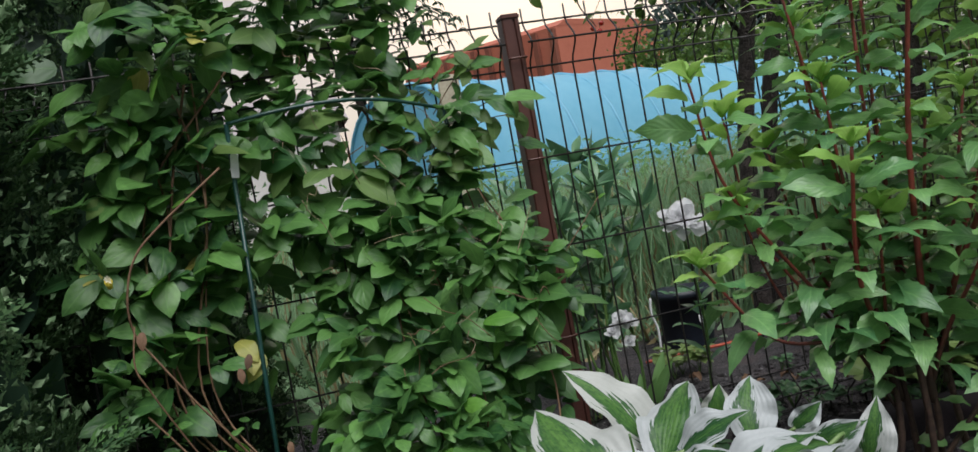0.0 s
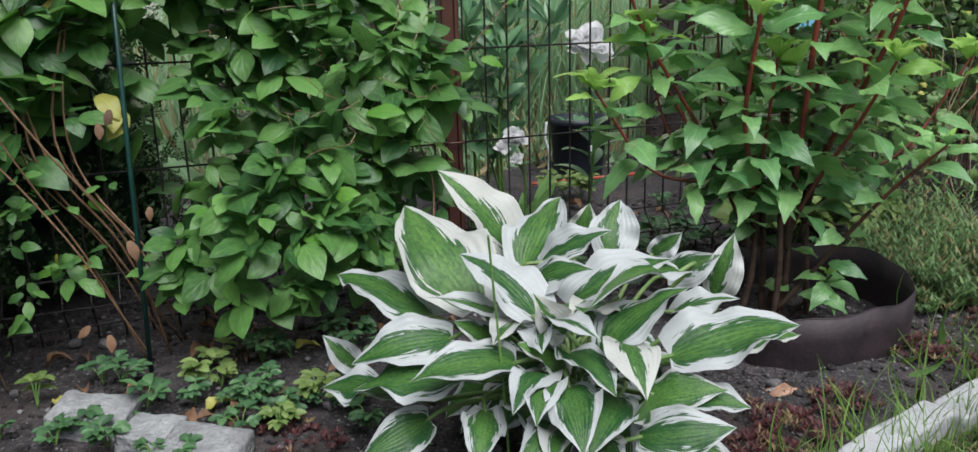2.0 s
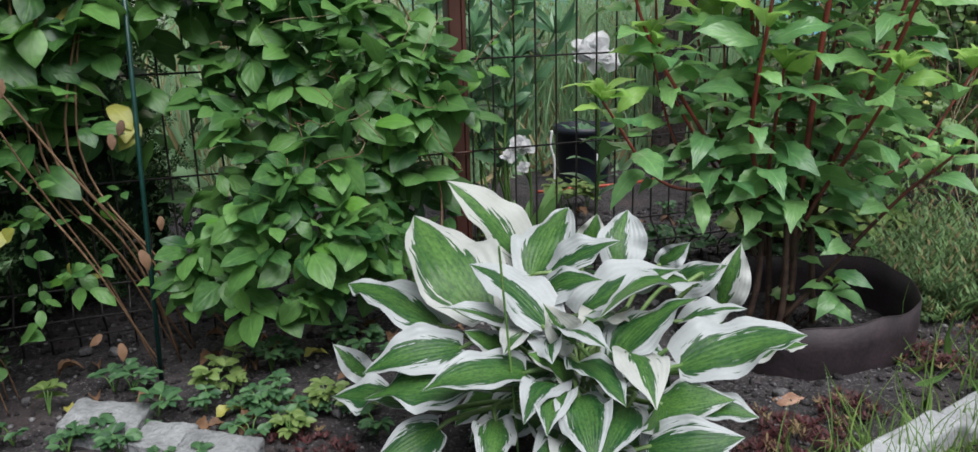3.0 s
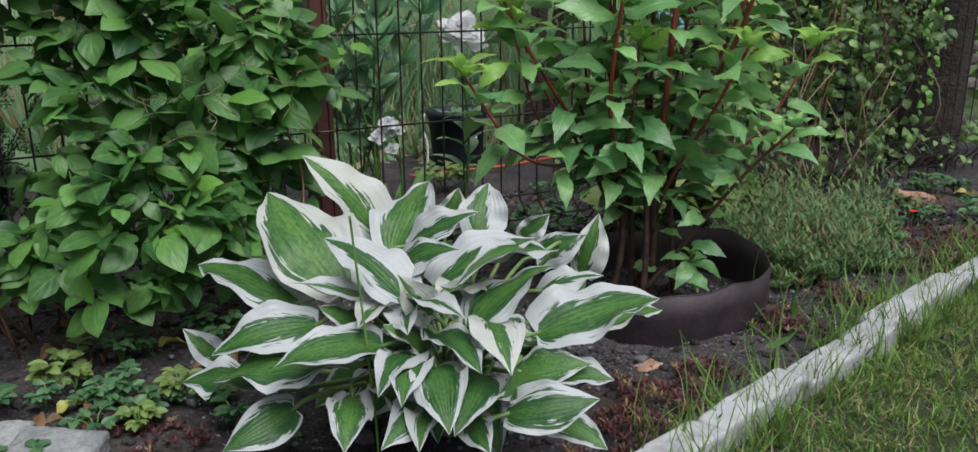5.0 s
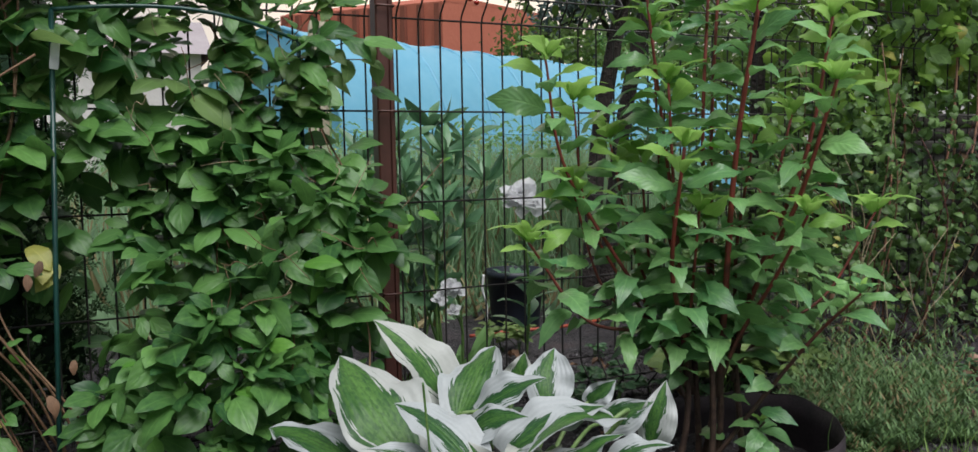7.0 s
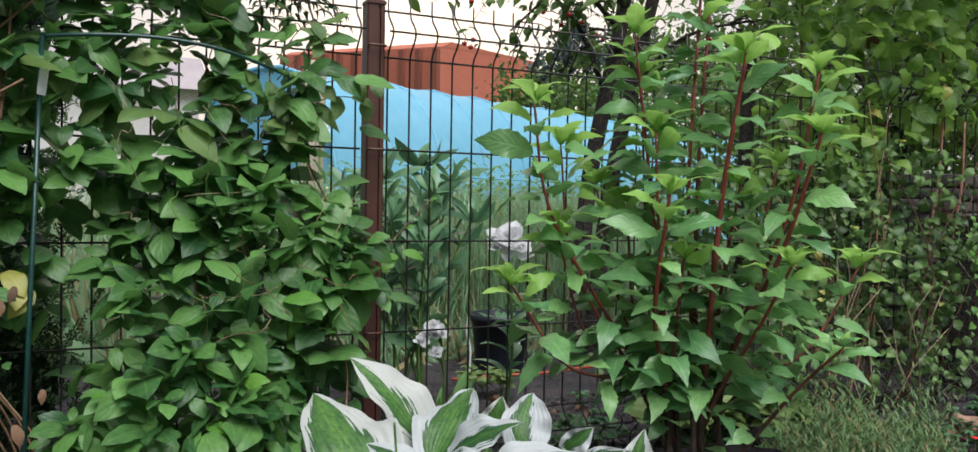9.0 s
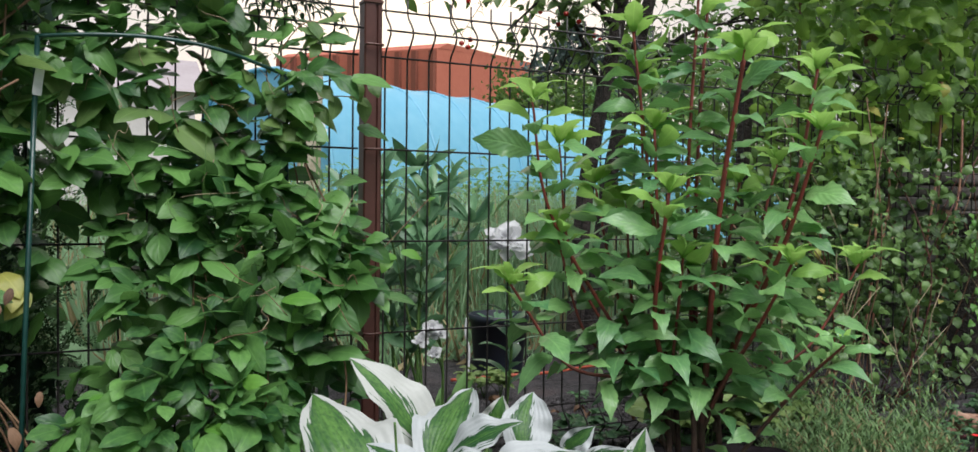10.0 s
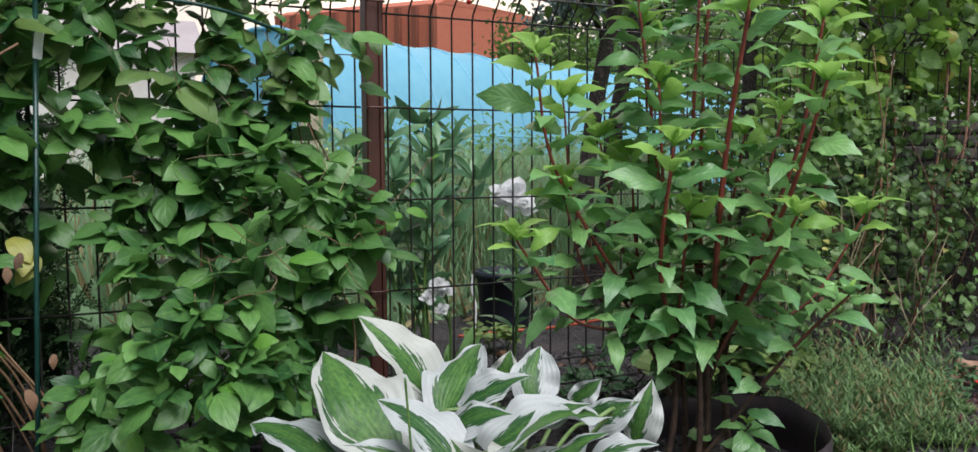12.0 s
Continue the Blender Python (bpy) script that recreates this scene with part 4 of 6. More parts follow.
def scatter_clematis(plant, count, single, place, size=(0.046, 0.098), lean=0.0, yellow=0.02, deep=0, deep_place=None):
    heap, olive, poses = Heap(), Heap(), []
    while len(poses) < count:
        poses += leaf_group(place(), size, lean)
    poses.sort(key=lambda m: m.translation.y)
    for i, m in enumerate(poses):
        k = rng.randint(8)
        if i < single:
            r = rng.random_sample()
            if m.translation.z > 0.72 and r > 0.85:
                part("leaf", CLEM_OLD[k], M_CLEMATIS_OLD, plant, "olive yellowing leaf", m)
                continue
            kind = (CLEM_YELLOW, M_YELLOW) if r < yellow else (CLEM_YOUNG, M_CLEMATIS_YOUNG) if r < yellow + 0.06 else (CLEM_MESH, M_CLEMATIS)
            part("leaf", kind[0][k], kind[1], plant, "", m)
        else:
            (olive if m.translation.z > 0.72 and rng.random_sample() < 0.20 else heap).add(CLEM[k], m)
    for i in range(deep):
        along, normal = leaf_turn(lean)
        s = rng.uniform(*size) * 0.9
        heap.add(CLEM[i % 8], pose_leaf(deep_place(), along, normal, s, s, s))
    part("inner_leaves", heap.mesh("inner_leaves"), M_CLEMATIS, plant)["kind"] = "stuff"
    part("older_leaves", olive.mesh("older_leaves"), M_CLEMATIS_OLD, plant, "olive yellowing leaves")["kind"] = "stuff"


def main_place():
    z = rng.uniform(0.125, 1.24)
    lo, hi = interp(z, MAIN_LEFT), interp(z, MAIN_RIGHT)
    x = rng.uniform(lo, hi)
    t = (x - lo) / (hi - lo)
    front = interp(z, MAIN_FRONT) * (0.45 + 0.55 * math.sin(math.pi * min(1, max(0, 0.12 + t * 0.8))))
    front += 0.075 * noise.noise((x * 6, z * 6, 1.5))
    return Vector((x, front + abs(rng.normal(0, 0.04)), z))


def main_deep():
    z = rng.uniform(0.12, 0.70)
    lo, hi = interp(z, MAIN_LEFT), interp(z, MAIN_RIGHT)
    return Vector((rng.uniform(lo + 0.02, hi - 0.06), rng.uniform(-0.10, 0.04), z))


def side_deep():
    return Vector((rng.uniform(-0.95, -0.68), rng.uniform(-0.08, 0.06), rng.uniform(0.40, 0.95)))


def side_place():
    z = rng.uniform(0.14, 1.12) ** 0.9
    x = rng.uniform(-0.97 + 0.05 * math.sin(z * 9), -0.71)
    if z < 0.5 and x > -0.80 and rng.random_sample() < 0.75:
        x = rng.uniform(-0.97, -0.84)
    if z < 0.46 and rng.random_sample() < 0.5:
        z = rng.uniform(0.5, 1.0)
    front = -0.17 - 0.04 * math.sin(z * 6) + 0.03 * noise.noise((x * 8, z * 8, 5.5))
    return Vector((x, front + abs(rng.normal(0, 0.05)), z))


clematis = thing("clematis", (-0.45, -0.06, 0), "dense green clematis climbing over the wire fence", "climbing plant", "clematis on the fence")
scatter_clematis(clematis, 1550, 300, main_place, yellow=0.004, deep=480, deep_place=main_deep)
clematis_side = thing("clematis", (-0.86, -0.06, 0), "green clematis with yellowing leaves beside the conifer", "climbing plant", "clematis on the fence")
scatter_clematis(clematis_side, 470, 300, side_place, (0.050, 0.100), 0.0, 0.03, 160, side_deep)


def vine(plant, points, radius=0.0025):
    part("vine", mesh_of("vine", *tube(smooth_line(points, 6), radius * 0.7, 5)), M_VINE, plant)


for k in range(5):
    x0 = rng.uniform(-0.62, -0.22)
    pts = [(x0 + rng.normal(0, 0.02), -0.10, 0.0)]
    z = 0.0
    while z < rng.uniform(0.6, 1.05):
        z += rng.uniform(0.10, 0.2)
        x0 += rng.normal(0, 0.05)
        lo, hi = interp(z, MAIN_LEFT), interp(z, MAIN_RIGHT)
        x0 = min(max(x0, lo), hi - 0.03)
        pts.append((x0, interp(z, MAIN_FRONT) * rng.uniform(0.35, 0.85), z))
    vine(clematis, pts, rng.uniform(0.0015, 0.0032))
for k in range(5):
    x0 = rng.uniform(-0.93, -0.80)
    vine(clematis_side, [(x0 + 0.2 + rng.normal(0, 0.03), -0.08, 0.0), (x0 + 0.10, -0.14 + rng.normal(0, 0.02), 0.22), (x0, -0.16, 0.42), (x0 + rng.normal(0, 0.06), -0.12, 0.75), (x0 + rng.normal(0, 0.08), -0.08, 1.0)], rng.uniform(0.0018, 0.0036))

vine(clematis_side, [(-0.729, -0.20, 0.804), (-0.841, -0.22, 0.722), (-0.892, -0.23, 0.671), (-0.915, -0.23, 0.60), (-0.913, -0.22, 0.541), (-0.890, -0.23, 0.502), (-0.839, -0.23, 0.413), (-0.790, -0.22, 0.332), (-0.74, -0.18, 0.22), (-0.70, -0.14, 0.0)], 0.0030)
vine(clematis_side, [(-0.913, -0.22, 0.560), (-0.921, -0.24, 0.496), (-0.906, -0.24, 0.451), (-0.87, -0.22, 0.36), (-0.80, -0.20, 0.20), (-0.74, -0.16, 0.0)], 0.0024)
vine(clematis_side, [(-0.92, -0.22, 0.405), (-0.872, -0.22, 0.331), (-0.816, -0.22, 0.231), (-0.76, -0.18, 0.08), (-0.73, -0.16, 0.0)], 0.0026)
# low young shoots at the foot of the thuja
for k in range(16):
    at = Vector((rng.uniform(-1.04, -0.93), rng.uniform(-0.30, -0.22), rng.uniform(0.04, 0.20)))
    s = rng.uniform(0.045, 0.065)
    part("leaf", CLEM_MESH[k % 8], M_CLEMATIS, clematis_side, "", pose_leaf(at, (rng.normal(0, 0.7), -0.4, rng.normal(-0.1, 0.3)), (rng.normal(0, 0.3), -0.5, 0.8), s, s, s))
    if k % 4 == 0:
        vine(clematis_side, [(at.x + 0.02, at.y + 0.03, 0.0), (at.x + 0.01, at.y + 0.02, at.z * 0.6), at], 0.0018)

# thin leaf stalks and tendrils over the foliage
for k in range(46):
    z0 = rng.uniform(0.35, 1.0)
    lo, hi = interp(z0, MAIN_LEFT), interp(z0, MAIN_RIGHT)
    p = Vector((rng.uniform(lo + 0.03, hi), interp(z0, MAIN_FRONT) * 0.85 - 0.035, z0))
    d = Vector((rng.normal(0, 0.06), rng.normal(-0.015, 0.015), rng.normal(0.02, 0.05)))
    bend = Vector(rng.normal(0, 0.007, 3))
    part("tendril", mesh_of("tendril", *tube(smooth_line([p, p + d * 0.35 + bend, p + d * 0.75 - bend * 0.4, p + d], 5), 0.0009, 4)), (M_VINE, M_GREEN_STEM, M_DRY)[k % 3], clematis)

# a faded clematis bloom and withered leaves low on the plant
bud = part("flower", mesh_of("flower_core", *tube([(-0.935, -0.235, 0.632), (-0.935, -0.243, 0.645)], [0.004, 0.007], 7)), M_YELLOW_FLOWER, clematis_side, "faded pale yellow bloom")
for k in range(8):
    part("petal", mesh_of("petal", *blade(ovate(0.4, 0.5, 0.8), 4, 2, arch=0.1)), M_CREAM, bud, "", pose_leaf((-0.935, -0.243, 0.645), (math.cos(k * 0.85) + 0.3, -0.8, math.sin(k * 0.75) + 0.4), (0, -0.9, 0.4), 0.010, rng.uniform(0.006, 0.013), 0.010))
for k, (wx, wy, wz) in enumerate(((-0.814, -0.26, 0.121), (-0.787, -0.26, 0.10), (-0.733, -0.31, 0.272), (-0.76, -0.21, 0.45), (-0.74, -0.20, 0.47), (-0.90, -0.24, 0.55), (-0.70, -0.20, 0.30))):
    s = rng.uniform(0.022, 0.036)
    part("leaf", CLEM_BROWN[k], M_WITHERED, clematis_side, "withered brown leaf", pose_leaf((wx, wy, wz), (rng.normal(0, 0.5), -0.3, -0.8), (0.2, -0.8, 0.4), s * 0.8, s, s))

support = thing("plant_support", (-0.70, -0.11, 0), "dark green wire plant support with a hooped top", "plant support")
part("leg", mesh_of("leg", *tube([(-0.735, -0.20, -0.02), (-0.722, -0.18, 0.4), (-0.705, -0.15, 0.885)], 0.0042, 8)), M_STAKE, support)
part("leg", mesh_of("leg", *tube([(-0.27, -0.06, -0.02), (-0.275, -0.07, 0.4), (-0.28, -0.08, 0.862)], 0.0042, 8)), M_STAKE, support)
part("hoop", mesh_of("hoop", *tube(smooth_line([(-0.705, -0.15, 0.885), (-0.63, -0.165, 0.892), (-0.548, -0.165, 0.897), (-0.47, -0.16, 0.895), (-0.392, -0.145, 0.884), (-0.28, -0.08, 0.862)]), 0.0036, 8)), M_STAKE, support)
part("tag", rough_block((0.014, 0.003, 0.044), 90, 0.12, 8, 24), M_LABEL, support, "white paper tag", pose(-0.706, -0.160, 0.785, 4, 6, 10))

# yellow shoot tips and a shoot reaching past the post
for tip in ((-0.173, -0.07, 0.935), (-0.125, -0.08, 0.830), (-0.11, -0.08, 0.865), (-0.20, -0.07, 0.975)):  # loose shoots reaching for the post
    root = Vector((-0.30, -0.06, tip[2] - 0.08))
    line = smooth_line([root, root.lerp(Vector(tip), 0.5) + Vector((0, -0.01, 0.03)), tip], 6)
    part("vine", mesh_of("vine", *tube(line, 0.0012, 5)), M_VINE, clematis)
    for k, p in enumerate((line[5], line[8], line[10], line[-1])):
        q = rng.uniform(0.045, 0.062)
        part("leaf", CLEM_OLD[k], M_CLEMATIS_OLD, clematis, "olive yellowing leaf", pose_leaf(p, (rng.normal(0.3, 0.5), -0.3, rng.normal(-0.3, 0.4)), (rng.normal(0, 0.3), -0.6, 0.7), q * 0.9, q, q))
vine(clematis, [(-0.166, -0.06, 0.432), (-0.085, -0.052, 0.502), (-0.03, -0.045, 0.555), (0.041, -0.03, 0.623)], 0.0016)
for base, along, s, young in (((-0.05, -0.055, 0.50), (-0.4, -0.2, -0.5), 0.045, 1), ((-0.03, -0.055, 0.51), (0.7, -0.2, -0.2), 0.05, 1), ((-0.04, -0.055, 0.50), (-0.9, -0.1, -0.1), 0.04, 1), ((0.04, -0.03, 0.62), (0.4, -0.3, 0.2), 0.02, 1), ((-0.02, -0.05, 0.56), (0.5, -0.3, 0.3), 0.018, 1),
                              ((-0.16, -0.12, 0.86), (0.9, -0.2, -0.15), 0.085, 0), ((-0.20, -0.10, 0.87), (0.5, -0.3, -0.5), 0.08, 0), ((-0.13, -0.06, 0.77), (0.9, -0.3, -0.3), 0.07, 0), ((-0.22, -0.08, 0.93), (0.8, -0.2, 0.1), 0.08, 0)):
    part("leaf", (CLEM_YOUNG if young else CLEM_MESH)[int(s * 1000) % 8], M_CLEMATIS_YOUNG if young else M_CLEMATIS, clematis, "", pose_leaf(base, along, (-0.1, -0.6, 0.8), s, s, s))
for k in range(5):
    a = k * 2.4
    s = rng.uniform(0.035, 0.055)
    part("leaf", CLEM_YELLOW[k], M_YELLOW, clematis_side, "yellowing leaf", pose_leaf((-0.955 + 0.012 * k, -0.34, 0.315 + 0.012 * (k % 3)), (math.cos(a), -0.4, math.sin(a) - 0.2), (0, -0.8, 0.6), s, s, s))
for k in range(3):
    part("leaf", CLEM_YELLOW[k], M_YELLOW, clematis_side, "yellowing leaf", pose_leaf((-0.76 + 0.02 * k, -0.15, 0.49 - 0.015 * k), (0.4 - 0.4 * k, -0.4, -0.5), (0, -0.8, 0.6), 0.06, 0.06, 0.06))

# ---- thuja ----


def spray(seed):
    """A flat fan of scale leaves, length 1 along +y."""
    r = np.random.RandomState(seed)
    V, F, U = [], [], []

    def scale(p, d, ln, w):
        n = np.array((-d[1], d[0], 0))
        i = len(V)
        z = r.normal(0, 0.02)
        for a, b in ((0, 0), (0.45, w), (1, 0), (0.45, -w)):
            q = p + d * ln * a + n * b * ln
            V.append((q[0], q[1], q[2] + z + (0.03 if a == 0.45 else 0)))
            U.append((a, 0.5 + b))
        F.append((i, i + 3, i + 2, i + 1))
    for i in range(7):
        u = 0.06 + i * 0.13
        p = np.array((0.05 * math.sin(u * 5 + seed), u, -0.14 * u * u))
        scale(p, np.array((0.0, 1.0, 0)), 0.18, 0.20)
        for s in (-1, 1):
            d = np.array((s * 0.70, 0.70, 0))
            for k in range(max(1, int(3.4 * (1 - u * 0.75)))):
                q = p + d * (0.04 + k * 0.10) + np.array((0, 0, r.normal(0, 0.02)))
                scale(q, d, 0.15, 0.22)
                if k:
                    scale(q, np.array((d[0] * 0.3, 0.95, 0.0)), 0.12, 0.22)
    return np.array(V), F, np.array(U)


SPRAYS = [spray(s) for s in range(5)]
BUD = blade(lambda u: 0.30 * math.sin(math.pi * min(1, u + 0.04)), 2, 2, arch=0.15, cup=0.6)
SHADE_BLADE = blade(ovate(0.9, 0.5, 0.7), 4, 2, arch=0.1, cup=0.3)


def thuja(centre, radius, height, count, seed, front):
    """A column of sprays over inner blades coloured dark for shade, fullest on the garden side, whose bearing is front.
    """
    r = np.random.RandomState(seed)
    t = thing("thuja", (*centre, 0), "dense dark green thuja with pale shoot tips", "conifer shrub", "thujas by the fence")
    part("trunk", mesh_of("trunk", *tube([(*centre, -0.05), (centre[0], centre[1], height * 0.9)], [0.05, 0.012], 8)), M_BARK, t)
    heap, tips, inner = Heap(), Heap(), Heap()

    def shell(a, z):
        return radius * (1 - 0.25 * z / height) * (1 + 0.08 * math.sin(5 * a + z * 9) + 0.05 * math.sin(z * 23 + a)) * (0.90 + 0.36 * noise.noise((6.5 * a * radius + seed, 6.5 * z, seed)))

    for i in range(count):
        z = r.uniform(0.03, height)
        a = front + r.normal(0, 1.15) if i % 5 else r.uniform(0, 6.28)
        rr = shell(a, z) * r.uniform(0.78, 1.0)
        p = Vector((centre[0] + rr * math.cos(a), centre[1] + rr * math.sin(a), z))
        out = Vector((0.55 * math.cos(a), 0.55 * math.sin(a), r.uniform(0.1, 0.9)))
        s = r.uniform(0.055, 0.100)
        m = pose_leaf(p, out + Vector(r.normal(0, 0.40, 3)), Vector(r.normal(0, 0.40, 3)) + Vector((math.cos(a), math.sin(a), 0.3)), s, s, s)
        heap.add(SPRAYS[i % 5], m)
        if i % 4:
            for k in range(4):
                q = m @ Vector((r.uniform(-0.3, 0.3), r.uniform(0.5, 1.05), 0.03))
                b = r.uniform(0.012, 0.022)
                tips.add(BUD, pose_leaf(q, out + Vector(r.normal(0, 0.3, 3)), r.normal(0, 1, 3), b, b, b))
    # broad near-black blades: the shade between the sprays is put into their colour
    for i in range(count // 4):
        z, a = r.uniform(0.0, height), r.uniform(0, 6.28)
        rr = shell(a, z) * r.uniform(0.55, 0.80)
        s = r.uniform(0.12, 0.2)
        inner.add(SHADE_BLADE, pose_leaf((centre[0] + rr * math.cos(a), centre[1] + rr * math.sin(a), z), (r.normal(0, 0.5), r.normal(0, 0.5), 0.8), (math.cos(a), math.sin(a), r.normal(0, 0.3)), s, s, s))
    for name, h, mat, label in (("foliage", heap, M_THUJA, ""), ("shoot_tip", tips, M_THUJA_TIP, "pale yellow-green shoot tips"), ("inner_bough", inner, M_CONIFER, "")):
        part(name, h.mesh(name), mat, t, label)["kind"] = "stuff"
    for k in range(16):
        a, z = r.uniform(0, 6.28), r.uniform(0.1, height * 0.8)
        part("branch", mesh_of("branch", *tube([(*centre, z), (centre[0] + 0.7 * radius * math.cos(a), centre[1] + 0.7 * radius * math.sin(a), z + 0.15)], [0.012, 0.004], 5)), M_BARK, t)


thuja((-1.52, -0.18), 0.52, 2.2, 8500, 1, radians(-55))
thuja((-1.08, 0.53), 0.42, 2.3, 3400, 2, radians(-78))

# ---- creeper and weeds along the fence ----
CREEP = leaf_set(ovate(0.74, 0.42, 0.7), 6, nu=8, nv=4, arch=(0.05, 0.2), cup=(-0.1, 0.2), wave=(0.05, 0.2), tooth=0.07, crease=1.8, tipfall=(0.0, 0.2))
YOUNG_CREEP = [mesh_of("young_creeper_blade", *b) for b in CREEP]
CREEP_YELLOW = [mesh_of("yellow_creeper_blade", *b) for b in CREEP]
CREEP_BROWN = [mesh_of("brown_creeper_blade", *b) for b in CREEP]
CREEP_MESH = [mesh_of("creeper_blade", *b) for b in CREEP]


def creeper(place, label, count, single, spot, size, material):
    c = thing("creeper", place, label, "climbing plant", "creepers on the fence")
    heap = Heap()
    for i in range(count):
        along = Vector((rng.normal(-0.1, 0.7), rng.normal(-0.35, 0.45), rng.normal(-0.35, 0.5)))
        normal = Vector((rng.normal(-0.25, 0.6), rng.normal(-0.4, 0.5), rng.normal(0.7, 0.4)))
        s = rng.uniform(*size)
        m = pose_leaf(spot(), along, normal, s, s, s)
        if i < single:
            part("leaf", CREEP_MESH[i % 6], material, c, "", m)
        else:
            heap.add(CREEP[i % 6], m)
    inner = part("inner_leaves", heap.mesh("inner_leaves"), material, c)
    inner["kind"] = "stuff"
    for i in range(single // 5):
        s = rng.uniform(*size) * 0.85
        part("leaf", (CREEP_YELLOW, CREEP_BROWN)[i % 2][i % 6], (M_YELLOW, M_WITHERED)[i % 2], c, ("yellowing leaf", "brown withered leaf")[i % 2], pose_leaf(spot() + Vector((0, -0.02, 0)), rng.normal(0, 1, 3) + np.array((0, -0.3, -0.3)), (-0.2, -0.6, 0.6), s, s, s))
    return c


def low_spot():
    x = rng.uniform(0.85, 2.75)
    top = interp(x, ((0.85, 0.35), (1.2, 0.75), (1.6, 0.85), (2.8, 0.7)))
    z = top * (0.04 + 0.96 * rng.random_sample() ** 0.62)
    if x > 1.84 and z > 0.16:
        x = rng.uniform(0.95, 1.84)
    if x > 1.66 and 0.60 < z < 0.84:
        z = rng.uniform(0.05, 0.55)
    return Vector((x, -0.12 + 0.13 * noise.noise((x * 5, z * 5, 2)) + abs(rng.normal(0, 0.24)), z))


def high_spot():
    x = rng.uniform(1.15, 2.9)
    z = rng.uniform(0.88 if x > 1.6 else 0.72, 1.6)
    if rng.random_sample() < 0.35:  # unseen overhang, added above the vine to shade the creeper below
        z = rng.uniform(1.55, 2.3)
        return Vector((x, rng.uniform(-0.75, 0.35), z + 0.2 * noise.noise((x * 3, z, 4))))
    return Vector((x, -0.07 + 0.10 * noise.noise((x * 3, z * 3, 7)) + abs(rng.normal(0, 0.16)), z))


low = creeper((1.6, 0, 0), "tangled olive green creeper along the fence foot", 3600, 290, low_spot, (0.017, 0.040), M_CREEPER)
high = creeper((1.9, 0.12, 0), "broad-leaved green vine hanging over the fence", 2300, 280, high_spot, (0.045, 0.080), M_VINE_LEAF)
for k in range(28):
    x0 = rng.uniform(0.95, 1.85)
    h = rng.uniform(0.3, 0.95)
    pts = [(x0, rng.uniform(-0.12, 0.1), 0.0), (x0 + rng.normal(0, 0.06), rng.uniform(-0.16, 0.05), h * 0.5), (x0 + rng.normal(0, 0.14), rng.uniform(-0.16, 0.05), h)]
    part("stalk", mesh_of("stalk", *tube(smooth_line(pts, 5), rng.uniform(0.0012, 0.0024), 5)), (M_DRY, M_VINE, M_RED_STEM)[k % 3], low)
for k in range(5):
    x0 = 1.25 + 0.32 * k
    part("stalk", mesh_of("stalk", *tube(smooth_line([(x0, 0.08, 0.0), (x0 + 0.02, 0.10, 0.6), (x0 + 0.06, 0.14, 1.4)], 5), 0.005, 6)), M_VINE, high)


# pale pinkish canes rising through the creeper
for x0, z0, x1, z1 in ((1.690, 0.50, 1.744, 1.01), (1.800, 0.50, 1.845, 0.90), (1.495, 0.52, 1.512, 0.76), (1.40, 0.15, 1.47, 0.62)):
    part("cane", mesh_of("cane", *tube(smooth_line([(x0 - 0.02, 0.02, 0.0), (x0, -0.02, z0), ((x0 + x1) / 2 + 0.004, -0.03, (z0 + z1) / 2), (x1, -0.02, z1)], 6), 0.0036, 6)), M_CANE, high, "pale pinkish cane")

# a small-leaved shoot over the old post
part("stalk", mesh_of("stalk", *tube(smooth_line([(1.84, -0.02, 0.62), (1.90, -0.03, 0.50), (1.93, -0.03, 0.40), (1.92, -0.02, 0.28)], 5), 0.0012, 5)), M_VINE, low)
for k in range(20):
    zz = 0.26 + 0.018 * k
    s = rng.uniform(0.022, 0.036)
    part("leaf", YOUNG_CREEP[k % 6], M_CLEMATIS_YOUNG, low, "fresh yellow-green leaf", pose_leaf((1.92 - 0.1 * max(0, zz - 0.42) + rng.normal(0, 0.02), -0.03, zz), (rng.normal(0, 0.7), -0.3, -0.5), (rng.normal(-0.2, 0.3), -0.7, 0.5), s, s, s))
for k in range(14):
    x0, z0 = rng.uniform(0.95, 1.6), rng.uniform(0.05, 0.35)
    ln = rng.uniform(0.10, 0.26)
    dx = rng.normal(0.1, 0.5)
    part("stalk", mesh_of("stalk", *tube([(x0, -0.15, z0), (x0 + dx * ln * 0.5, -0.13, z0 + ln * 0.45 + rng.normal(0, 0.01)), (x0 + dx * ln, -0.12 + rng.normal(0, 0.03), z0 + ln * 0.85)], [0.0016, 0.0013, 0.0008], 4)), M_DRY, low, "pale dry stalk")


